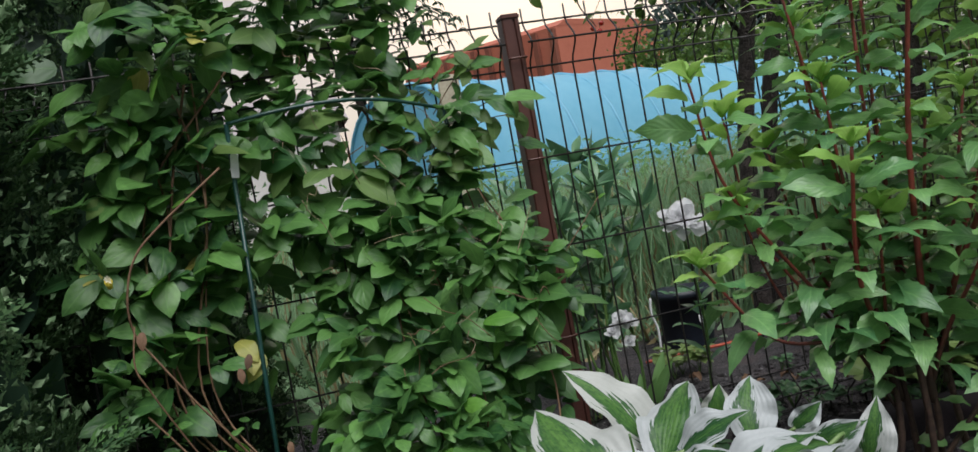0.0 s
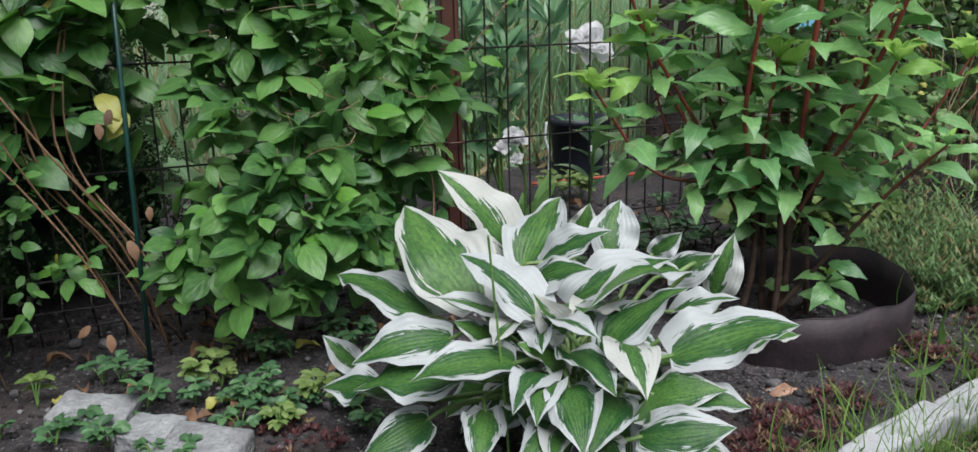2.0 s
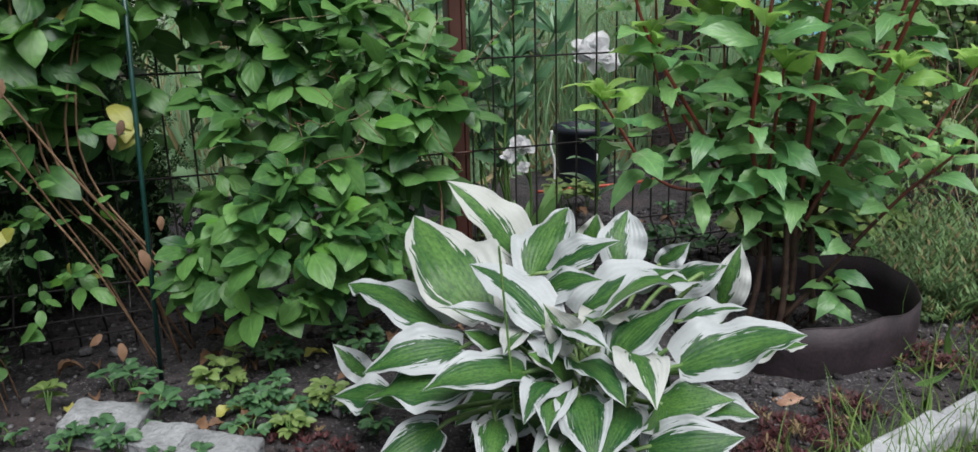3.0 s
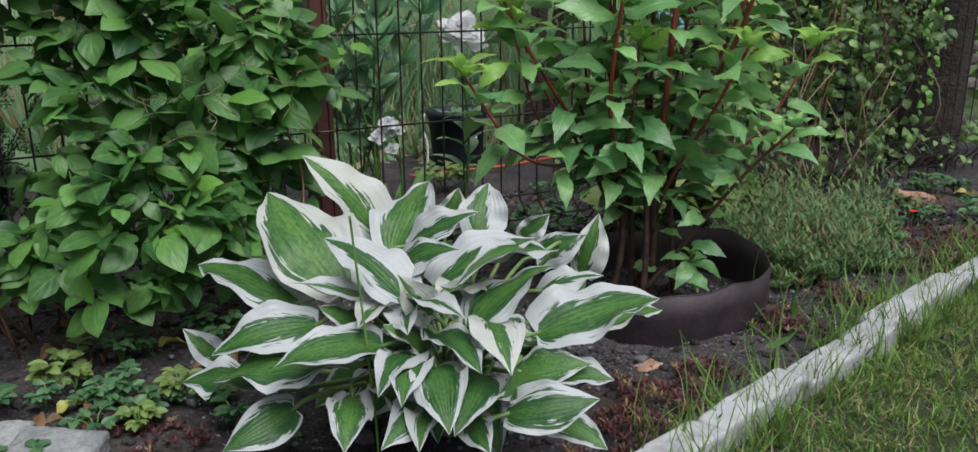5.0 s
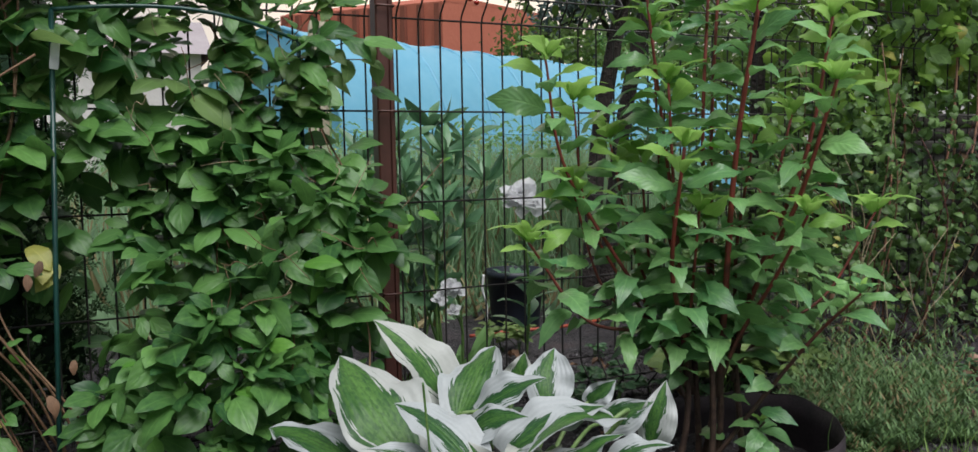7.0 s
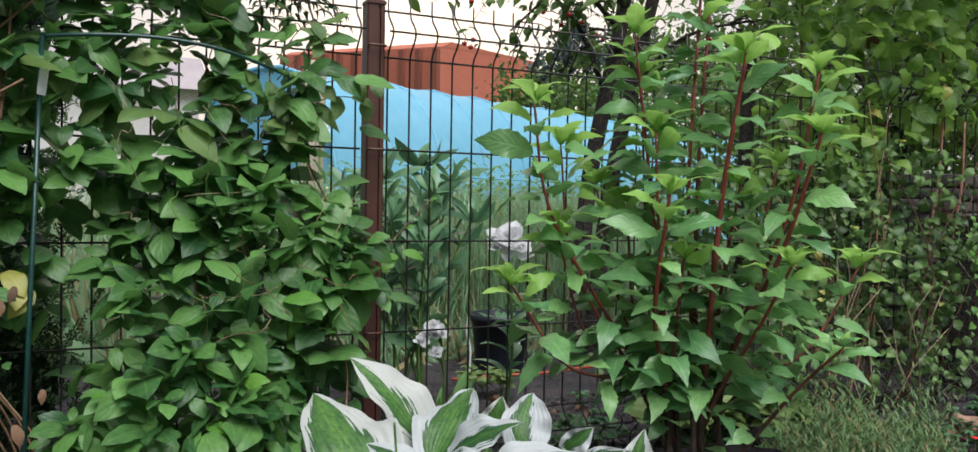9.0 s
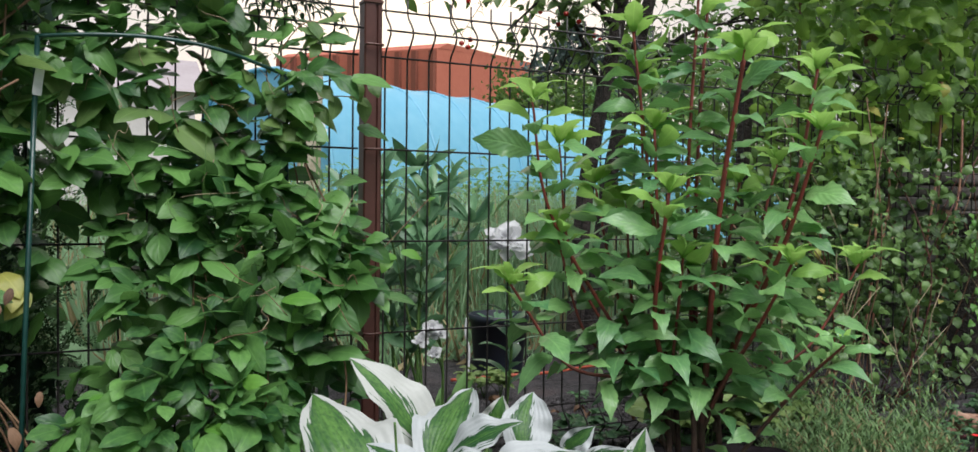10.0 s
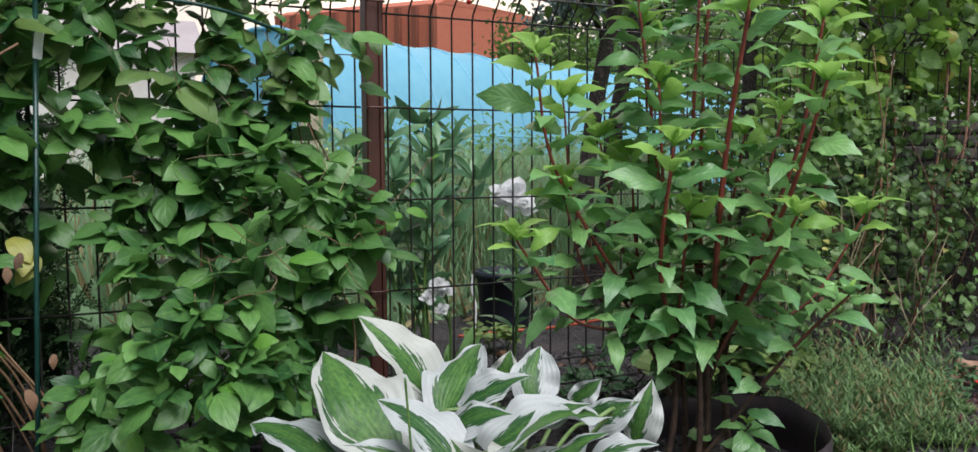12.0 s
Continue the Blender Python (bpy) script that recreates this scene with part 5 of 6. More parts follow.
def palm_weed(place, size, seed, label="small fresh green weed with divided leaves on soil", material=None):
    r = np.random.RandomState(seed)
    w = thing("weed", place, label, "weed", "weeds in the bed")
    base = Vector(place)
    for k in range(r.randint(4, 7)):
        a = r.uniform(0, 6.28)
        top = base + Vector((math.cos(a) * size * r.uniform(0.2, 0.6), math.sin(a) * size * r.uniform(0.2, 0.6), size * r.uniform(0.5, 1.1)))
        part("stem", mesh_of("stem", *tube(smooth_line([base, base.lerp(top, 0.5) + Vector((0, 0, 0.01)), top], 4), 0.0011, 5)), M_GREEN_STEM, w)
        for j in range(5):
            b = a + (j - 2) * 0.75
            s = size * r.uniform(0.42, 0.62)
            part("leaf", (WEED_MESH if material is None else PALE_WEED)[j % 4], material or M_WEED, w, "", pose_leaf(top, (math.cos(b), math.sin(b), r.uniform(-0.25, 0.3)), (r.normal(0, 0.25), r.normal(-0.2, 0.25), 1), s * 0.9, s, s))


WEED_MESH = [mesh_of("weed_blade", *b) for b in leaf_set(ovate(0.62, 0.5, 0.7), 4, nu=6, nv=4, arch=(0.03, 0.15), cup=(0.1, 0.4), tooth=0.07)]
PALE_WEED = [me.copy() for me in WEED_MESH]
for i in range(22):
    wx, wy = rng.uniform(-1.02, -0.32), rng.uniform(-0.52, -0.16)
    if i % 3:
        palm_weed((wx, wy, -0.004), rng.uniform(0.028, 0.055), 200 + i)
    else:
        palm_weed((wx, wy, -0.004), rng.uniform(0.03, 0.055), 200 + i, "pale yellow-green weed on the soil", M_PALE_WEED)
for i in range(10):
    palm_weed((rng.uniform(-0.75, -0.34), rng.uniform(-0.66, -0.34), -0.004), rng.uniform(0.022, 0.045), 420 + i)
for i, (wx, wy) in enumerate(((-0.605, -0.404), (-0.558, -0.419), (-0.539, -0.495), (-0.476, -0.453), (-0.663, -0.371), (-0.79, -0.465), (-0.755, -0.43), (-0.865, -0.43), (-0.60, -0.50))):
    palm_weed((wx, wy, -0.004), 0.030 + 0.006 * (i % 3), 520 + i)
for i in range(14):
    palm_weed((rng.uniform(1.30, 2.05), rng.uniform(-0.46, -0.22), -0.004), rng.uniform(0.03, 0.055), 440 + i)
for i in range(16):
    wx = rng.uniform(0.95, 1.95)
    wy = rng.uniform(-0.40, -0.16) + 0.1 * (wx - 1.3)
    palm_weed((wx, wy, -0.004), rng.uniform(0.03, 0.06), 300 + i)
for i in range(20):
    palm_weed((rng.uniform(0.05, 1.0), rng.uniform(-0.16, 0.40), -0.004), rng.uniform(0.035, 0.085), 370 + i, "yellow-green weed at the foot of the fence")


def clump(name, centre, radius, height, count, size, material, label, category, seed, group="", slim=1.3):
    """A low cushion of many small upright shoots."""
    r = np.random.RandomState(seed)
    t = thing(name, (*centre, 0), label, category, group)
    heap, dry = Heap(), Heap()
    for i in range(count):
        a, q = r.uniform(0, 6.28), math.sqrt(r.uniform(0, 1))
        rad = radius * (1 + 0.2 * math.sin(3 * a + seed))
        base = Vector((centre[0] + rad * q * math.cos(a), centre[1] + rad * q * math.sin(a), 0.0))
        h = height * (1 - 0.72 * q * q) * (0.90 + 2.1 * noise.noise((base.x * 12, base.y * 12, seed))) * r.choice((0.45, 0.6, 0.8, 1.0, 1.45)) * r.uniform(0.8, 1.2)
        d = Vector((math.cos(a) * q * 0.5 + r.normal(0, 0.2), math.sin(a) * q * 0.5 + r.normal(0, 0.2), 1.0)).normalized()
        for k in range(9):
            p = base + d * h * (0.30 + 0.085 * k)
            b = k * 2.4 + i
            s = size * r.uniform(0.7, 1.2)
            (dry if i % 8 == 0 else heap).add(CLUMP_LEAF, pose_leaf(p, Vector((math.cos(b), math.sin(b), 0.8)), (0, 0, 1), s * 0.8, s * slim, s))
    part("foliage", heap.mesh("foliage"), material, t)["kind"] = "stuff"
    part("dry_shoot", dry.mesh("dry_shoot"), M_DRYSHOOT, t, "brownish dry shoots")["kind"] = "stuff"


M_DRYSHOOT = leaf_material("dry_shoot", (0.12, 0.075, 0.040), (0.26, 0.20, 0.10), veins=2.0, rough=0.8, glow=0.1)
CLUMP_LEAF = blade(lambda u: 0.2 * math.sin(math.pi * min(1, u + 0.08)), 2, 1, arch=0.1, cup=0.0)
for i, (cx, cy, r0, h0, n0) in enumerate(((0.90, -0.40, 0.15, 0.13, 800), (1.10, -0.30, 0.18, 0.15, 1000), (0.80, -0.50, 0.09, 0.075, 340), (1.00, -0.50, 0.11, 0.08, 380), (1.22, -0.40, 0.07, 0.06, 130))):
    clump("stonecrop", (cx, cy), r0, h0 * 0.88, n0 * 5 // 4, 0.0118, M_SEDUM, "low grey-green stonecrop cushion beside the edging ring", "stonecrop", 20 + i, "stonecrop cushions", 2.0)
for i, (cx, cy, r0, h0, n0) in enumerate(((0.17, -0.82, 0.055, 0.035, 90), (0.08, -0.88, 0.05, 0.03, 80), (0.30, -0.78, 0.04, 0.03, 50), (0.58, -0.70, 0.05, 0.03, 70), (0.78, -0.66, 0.05, 0.03, 60), (1.15, -0.58, 0.09, 0.04, 110), (1.38, -0.52, 0.08, 0.05, 100), (-0.55, -0.56, 0.06, 0.02, 60), (1.55, -0.30, 0.05, 0.10, 60), (-0.05, -0.95, 0.05, 0.03, 60))):
    clump("red_groundcover", (cx, cy), r0 * 1.35, h0 * 0.6, n0, 0.011, M_RED_PLANT, "dark red low ground cover on bare soil", "ground cover", 40 + i, "dark red ground cover")
red = thing("red_flower", (1.35, -0.42, 0), "tiny bright red flower on a thin stalk", "flower")
part("stem", mesh_of("stem", *tube([(1.36, -0.41, -0.005), (1.355, -0.415, 0.05)], 0.001, 5)), M_GREEN_STEM, red)
for k in range(5):
    part("petal", mesh_of("petal", *blade(ovate(0.9, 0.5, 0.6), 4, 2, arch=0.1)), M_RED_FLOWER, red, "", pose_leaf((1.355, -0.415, 0.05), (math.cos(k * 1.257), math.sin(k * 1.257), 0.4), (0, 0, 1), 0.014, 0.014, 0.014))

# ---- grass ----
GRASS = [blade(lambda u: 0.5 * (1 - u) ** 0.6 * min(1, 4 * u + 0.5), 5, 2, arch=a, cup=0.02, bend=0) for a in (0.05, 0.15, 0.3, 0.45)]


LAWN = [blade(lambda u: 0.5 * (1 - u) ** 0.6 * min(1, 4 * u + 0.5), 3, 1, arch=a, cup=0.0) for a in (0.08, 0.2, 0.35, 0.5)]


def grass_field(name, label, count, spot, height, width, materials, lean=0.35, blades=GRASS):
    t = thing(name, (0, 0, 0), label, "grass")
    t["kind"] = "stuff"
    heaps = [Heap() for _ in materials]
    for i in range(count):
        p = spot()
        h = rng.uniform(*height)
        a = rng.uniform(0, 6.28)
        w = rng.uniform(*width)
        d = Vector((rng.normal(0, lean), rng.normal(0, lean), 1.0))
        heaps[i % len(materials)].add(blades[(i // len(materials)) % 4], pose_leaf(p, d, (math.cos(a), math.sin(a), 0.1), w, h, h))
    for k, (h, mat) in enumerate(zip(heaps, materials)):
        part("blades", h.mesh("blades"), mat, t)["kind"] = "stuff"


def lawn_spot():
    lx = rng.uniform(-0.5, 2.6)
    if rng.random_sample() < 0.25:
        lx = rng.normal(1.0, 1.7)
    ly = kerb_y(lx) - 0.05 - 0.75 * rng.random_sample() ** 1.3 - (0.7 * abs(rng.normal()) if rng.random_sample() < 0.16 else 0)
    pull = 0.022 * noise.noise_vector((lx * 22, ly * 22, 5))  # blades gather in tufts with bare soil between
    lx, ly = lx + pull.x, min(ly + pull.y, kerb_y(lx) - 0.045)
    return Vector((lx, ly, near_noise(lx, ly) + 0.002))


def edge_spot():
    lx = rng.uniform(0.0, 1.6)
    ly = kerb_y(lx) + rng.choice((-0.05, -0.05, -0.05, 0.045)) + rng.normal(0, 0.015)
    lx += 0.04 * math.sin(lx * 40)
    return Vector((lx, ly, -0.004))


def bed_spot():
    lx = rng.choice((0.52, 0.60, 0.66, 0.85, 0.70, 1.2)) + rng.normal(0, 0.025)
    return Vector((lx, kerb_y(lx) + abs(rng.normal(0.08, 0.06)), -0.004))


grass_field("lawn", "short patchy green lawn with dry blades", 80000, lawn_spot, (0.012, 0.042), (0.0015, 0.0030), (M_LAWN, M_LAWN, M_LAWN, M_LAWN, M_LAWN, M_STRAW), 0.7, LAWN)
grass_field("kerb_grass", "tall fresh green grass along the kerb", 750, edge_spot, (0.05, 0.15), (0.002, 0.004), (M_GRASS,), 0.35)
grass_field("bed_grass", "thin tufts of grass in the bed", 70, bed_spot, (0.06, 0.16), (0.0018, 0.0032), (M_GRASS,), 0.4)

# ---- beyond the fence ----
RHODO = [mesh_of("evergreen_blade", *b) for b in leaf_set(ovate(0.33, 0.52, 0.75), 5, nu=8, nv=4, arch=(0.05, 0.15), cup=(0.05, 0.3), wave=(0.0, 0.1), crease=1.6)]

RHODO_PALE = [me.copy() for me in RHODO]


def evergreen(place, stems, label):
    """A loose shrub: leaves in whorls along each shoot."""
    t = thing("evergreen_shrub", place, label, "shrub")
    for k, tip in enumerate(stems):
        tip = Vector(tip)
        base = Vector((place[0] + 0.05 * math.cos(k * 2.4), place[1] + 0.05 * math.sin(k * 2.4), -0.01))
        line = smooth_line([base, base.lerp(tip, 0.45) + Vector((0.02 * math.cos(k), 0.02, 0.03)), tip], 8)
        stem = part("stem", mesh_of("stem", *tube(line, [0.0042 - 0.0018 * i / len(line) for i in range(len(line))], 6)), M_GREEN_STEM, t)
        for at, n, big in ((16, 8, 1.0), (14, 4, 1.0), (12, 5, 0.95), (9, 3, 0.9), (6, 3, 0.8)):
            for j in range(n):
                a = j * 6.28 / n + rng.uniform(0, 1.2)
                s = rng.uniform(0.085, 0.135) * big
                part("leaf", RHODO[(j + k) % 5], M_RHODO, stem, "", pose_leaf(line[at], (math.cos(a), 0.8 * math.sin(a), rng.uniform(0.0, 1.3)), (rng.normal(0, 0.8), -0.5, 0.7), s * 0.9, s, s))


evergreen((0.20, 0.50, 0), ((0.02, 0.46, 0.50), (0.12, 0.52, 0.68), (0.24, 0.46, 0.64), (0.34, 0.56, 0.67), (0.38, 0.50, 0.56), (0.10, 0.42, 0.56), (0.26, 0.60, 0.72), (0.03, 0.56, 0.63), (0.20, 0.42, 0.48)), "glossy evergreen shrub with long leaves behind the fence")
for i in range(3):
    palm_weed((0.46 + 0.045 * i, 0.62 + 0.03 * (i % 2), -0.004), 0.085, 360 + i, "pale green weed beside the plant pot", M_PALE_WEED)

for i in range(9):
    palm_weed((rng.uniform(0.62, 1.0), rng.uniform(-0.22, 0.05), -0.004), rng.uniform(0.09, 0.15), 480 + i, "yellow-green leafy weed behind the hydrangea", M_PALE_WEED)

PETALS = [mesh_of("petal", *b) for b in leaf_set(ovate(0.80, 0.55, 0.65), 4, nu=6, nv=5, arch=(-0.18, 0.08), cup=(0.1, 0.4), wave=(0.2, 0.6))]


def bloom(owner, centre, size, count, material, seed, tilt=(0, -0.5, 0.6)):
    r = np.random.RandomState(seed)
    up = Vector(tilt).normalized()
    flower = part("flower", mesh_of("core", *tube([Vector(centre) - up * size * 0.2, centre], [size * 0.06, size * 0.16], 6)), M_GREEN_STEM, owner, "full white double bloom")
    side = up.orthogonal().normalized()
    for k in range(count):
        q = k / count
        d = Matrix.Rotation(k * 2.4, 3, up) @ side
        along = d * (0.25 + 0.8 * (1 - q)) + up * (0.15 + 0.9 * q) + Vector(r.normal(0, 0.35, 3))
        s = size * r.uniform(0.40, 0.80) * (1.0 - 0.35 * q)
        part("petal", PETALS[k % 4], material, flower, "", pose_leaf(Vector(centre) + d * size * 0.14 * (1 - q), along, up - d * 0.6, s, s, s))


peony = thing("peony", (0.35, 0.19, 0), "white double peony behind the wire fence", "flower")
part("stem", mesh_of("stem", *tube(smooth_line([(0.36, 0.22, 0), (0.37, 0.20, 0.25), (0.335, 0.17, 0.48)]), 0.004, 6)), M_GREEN_STEM, peony)
bloom(peony, (0.333, 0.165, 0.515), 0.088, 46, M_PETAL, 5, (-0.1, -0.5, 0.8))
for k in range(14):
    a, z = k * 2.4, 0.14 + 0.02 * k
    s = rng.uniform(0.08, 0.12)
    part("leaf", RHODO[k % 5], M_WEED, peony, "", pose_leaf((0.365, 0.20, z), (math.cos(a), math.sin(a), 0.35), (0, 0, 1), s, s, s))
low_white = thing("white_flowers", (0.24, 0.36, 0), "drooping white blooms low behind the fence", "flower")
for k, (fx, fy, fz, fs) in enumerate(((0.190, 0.32, 0.280, 0.042), (0.216, 0.33, 0.265, 0.040), (0.160, 0.32, 0.250, 0.036), (0.196, 0.31, 0.215, 0.030))):
    part("stem", mesh_of("stem", *tube(smooth_line([(0.24, 0.36, 0), (0.24, 0.36, fz * 0.7), (fx, fy, fz)], 4), 0.0025, 5)), M_GREEN_STEM, low_white)
    bloom(low_white, (fx, fy, fz), fs, 30, M_PETAL, 30 + k, (-0.2, -0.6, 0.7))
for k in range(12):
    a = k * 2.4
    s = rng.uniform(0.09, 0.16)
    part("leaf", RHODO_PALE[k % 5], M_FIELD_WEED, low_white, "", pose_leaf((0.20 + 0.09 * math.cos(a), 0.40 + 0.05 * math.sin(a), 0.0), (0.5 * math.cos(a), 0.4 * math.sin(a), 1.0), (-math.cos(a), -0.7, 0.5), s * 0.7, s, s))
iris = thing("cream_flowers", (-0.10, 0.46, 0), "cream and white blooms among clematis leaves", "flower")
for k, (fx, fy, fz, fs) in enumerate(((-0.13, 0.44, 0.815, 0.055), (-0.085, 0.46, 0.815, 0.050), (-0.17, 0.46, 0.80, 0.045))):
    part("stem", mesh_of("stem", *tube([(fx, fy + 0.02, 0), (fx, fy, fz)], 0.003, 5)), M_GREEN_STEM, iris)
    bloom(iris, (fx, fy, fz), fs, 16, M_CREAM if k else M_PETAL, 50 + k)


def plant_pot(cx, cy, r, h):
    pot = thing("plant_pot", (cx, cy, 0), "dark blue-black plastic plant pot with a white label", "plant pot")
    V, F, n = [], [], 40
    prof = ((r * 0.80, 0.0), (r * 0.95, h * 0.86), (r * 1.0, h * 0.86), (r * 1.02, h), (r * 0.96, h), (r * 0.90, h * 0.80), (0.001, h * 0.80))
    for i in range(n):
        a = 2 * math.pi * i / n
        V += [(cx + q * math.cos(a), cy + q * math.sin(a), z) for q, z in prof]
    k = len(prof)
    for i in range(n):
        j = (i + 1) % n
        F += [(i * k + q, j * k + q, j * k + q + 1, i * k + q + 1) for q in range(k - 1)]
    part("pot", mesh_of("pot", V, F), M_POT, pot)
    turn = radians(-80)
    at = lambda out, up: Matrix.Translation((cx + out * math.cos(turn), cy + out * math.sin(turn), up)) @ pose(0, 0, 0, -7, 0, 10)
    lab = part("label", rough_block((0.038, 0.003, 0.040), 95, 0.03), M_LABEL, pot, "small white printed label", at(r * 0.905, h * 0.40))
    for q in range(3):
        part("print_bar", rough_block((0.026 - 0.006 * q, 0.001, 0.005), 96 + q, 0.02, 1), M_INK, lab, "", at(r * 0.905 + 0.0035, h * 0.40 + 0.009 + 0.009 * q))
    for q in range(22):
        a = q * 2.4
        s = rng.uniform(0.04, 0.075)
        part("leaf", RHODO[q % 5], M_WEED, pot, "", pose_leaf((cx + 0.6 * r * math.cos(a) * (q / 22), cy + 0.6 * r * math.sin(a) * (q / 22), h * 0.8), (math.cos(a), math.sin(a), 0.6), (0, 0, 1), s, s, s))


plant_pot(0.745, 1.03, 0.112, 0.205)
tagged(part("orange_cord", mesh_of("orange_cord", *tube(smooth_line([(0.48, 0.86, 0.01), (0.62, 0.83, 0.018), (0.80, 0.80, 0.020), (1.02, 0.84, 0.02), (1.2, 0.9, 0.012)]), 0.006, 6)), M_CORD), "thin orange cord lying beside the plant pot", "cord")
tagged(part("plant_label", mesh_of("plant_label", *tube(smooth_line([(0.56, 0.90, -0.01), (0.565, 0.90, 0.10), (0.55, 0.90, 0.16), (0.555, 0.90, 0.215)]), 0.0045, 4)), M_LABEL), "bent white plastic plant label stuck in soil", "plant label")


def field_spot():
    d = 1.6 + 7.95 * rng.random_sample() ** 1.4
    s = (rng.random_sample() - 0.5) * 2.1
    return Vector((-0.1 + 0.42 * d + s * (0.45 + 0.42 * d), d, -0.004))


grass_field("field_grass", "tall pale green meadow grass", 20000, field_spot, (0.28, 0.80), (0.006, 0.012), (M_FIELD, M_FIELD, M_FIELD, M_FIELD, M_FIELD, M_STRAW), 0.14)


def strip_spot():
    return Vector((rng.uniform(-0.6, 2.6), rng.uniform(1.15, 2.0), -0.004))


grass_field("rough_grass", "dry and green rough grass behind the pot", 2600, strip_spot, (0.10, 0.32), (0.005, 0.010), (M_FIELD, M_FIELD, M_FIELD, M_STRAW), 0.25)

field_weeds = thing("field_weeds", (2, 5, 0), "leafy field weeds with small yellow flowers", "weeds")
field_weeds["kind"] = "stuff"
heap, dots = Heap(), Heap()
for i in range(900):
    p = field_spot()
    if p.y < 2.6:
        continue
    h = rng.uniform(0.55, 0.98)
    for k in range(10):
        a = k * 2.4
        s = rng.uniform(0.05, 0.10)
        heap.add(CREEP[k % 6], pose_leaf(p + Vector((0, 0, h * (0.35 + 0.065 * k))), (math.cos(a), math.sin(a), 0.5), (0, 0, 1), s * 0.6, s, s))
    if i % 30 == 0:
        for k in range(1):
            dots.add(CLUMP_LEAF, pose_leaf(p + Vector((rng.normal(0, 0.05), rng.normal(0, 0.05), h * 0.92)), (1, 0, 0.2), (0, -0.6, 0.8), 0.05, 0.035, 0.035))
part("leaves", heap.mesh("leaves"), M_FIELD_WEED, field_weeds)["kind"] = "stuff"
part("yellow_flowers", dots.mesh("yellow_flowers"), M_YELLOW_FLOWER, field_weeds, "small yellow flowers")["kind"] = "stuff"

# polytunnel
T0, T1 = Vector((1.08, 8.145, 0)), Vector((12.3, 13.1, 0))


def polytunnel():
    t = thing("polytunnel", tuple((T0 + T1) / 2), "long blue plastic-covered garden polytunnel with hoops", "polytunnel")
    axis = (T1 - T0).normalized()
    side = Vector((axis.y, -axis.x, 0))
    length, half, tall, hoops = (T1 - T0).length, 1.5, 2.15, 15
    n, m = hoops * 6, 22
    V, F = [], []
    for i in range(n + 1):
        s = length * i / n
        sag = 0.010 * math.sin(math.pi * ((i / 6) % 1.0)) ** 2
        for j in range(m + 1):
            a = math.pi * j / m
            r = 1 - sag * (1 - 0.3 * math.sin(a)) + 0.008 * noise.noise((s * 2, a * 3, 0))
            q = T0 + axis * s + side * (half * math.copysign(abs(math.cos(a)) ** 0.72, math.cos(a)) * r)
            V.append((q.x, q.y, tall * math.sin(a) ** 0.80 * r))
    F = [(i * (m + 1) + j, (i + 1) * (m + 1) + j, (i + 1) * (m + 1) + j + 1, i * (m + 1) + j + 1) for i in range(n) for j in range(m)]
    part("film_cover", mesh_of("film_cover", V, F), M_FILM, t)
    for i in range(hoops + 1):
        s = length * i / hoops
        line = []
        for j in range(19):
            a = math.pi * j / 18
            q = T0 + axis * s + side * (half * math.copysign(abs(math.cos(a)) ** 0.72, math.cos(a)) * 0.998)
            line.append((q.x, q.y, tall * math.sin(a) ** 0.80 * 0.998))
        part("hoop", mesh_of("hoop", *tube(line, 0.030, 6)), M_FILM, t)
    for end in (0, n):
        ring = [V[end * (m + 1) + j] for j in range(m + 1)]
        part("end_sheet", mesh_of("end_sheet", ring, [tuple(range(m + 1))], smooth=False), M_FILM, t)
    rope = [tuple(T0 + axis * (length * i / 30) + side * (half * 1.012) + Vector((0, 0, 0.93))) for i in range(31)]
    part("seam_rope", mesh_of("seam_rope", *tube(rope, 0.012, 5)), M_FILM, t)


polytunnel()

# pale board standing in the field before the tunnel
tagged(part("standing_board", rough_block((0.13, 0.03, 1.46), 120, 0.06, 8, 14), M_BOARD, m=pose(0.41, 2.75, -0.08, 0, 1.5, 12)), "pale weathered board standing upright in the field", "board")


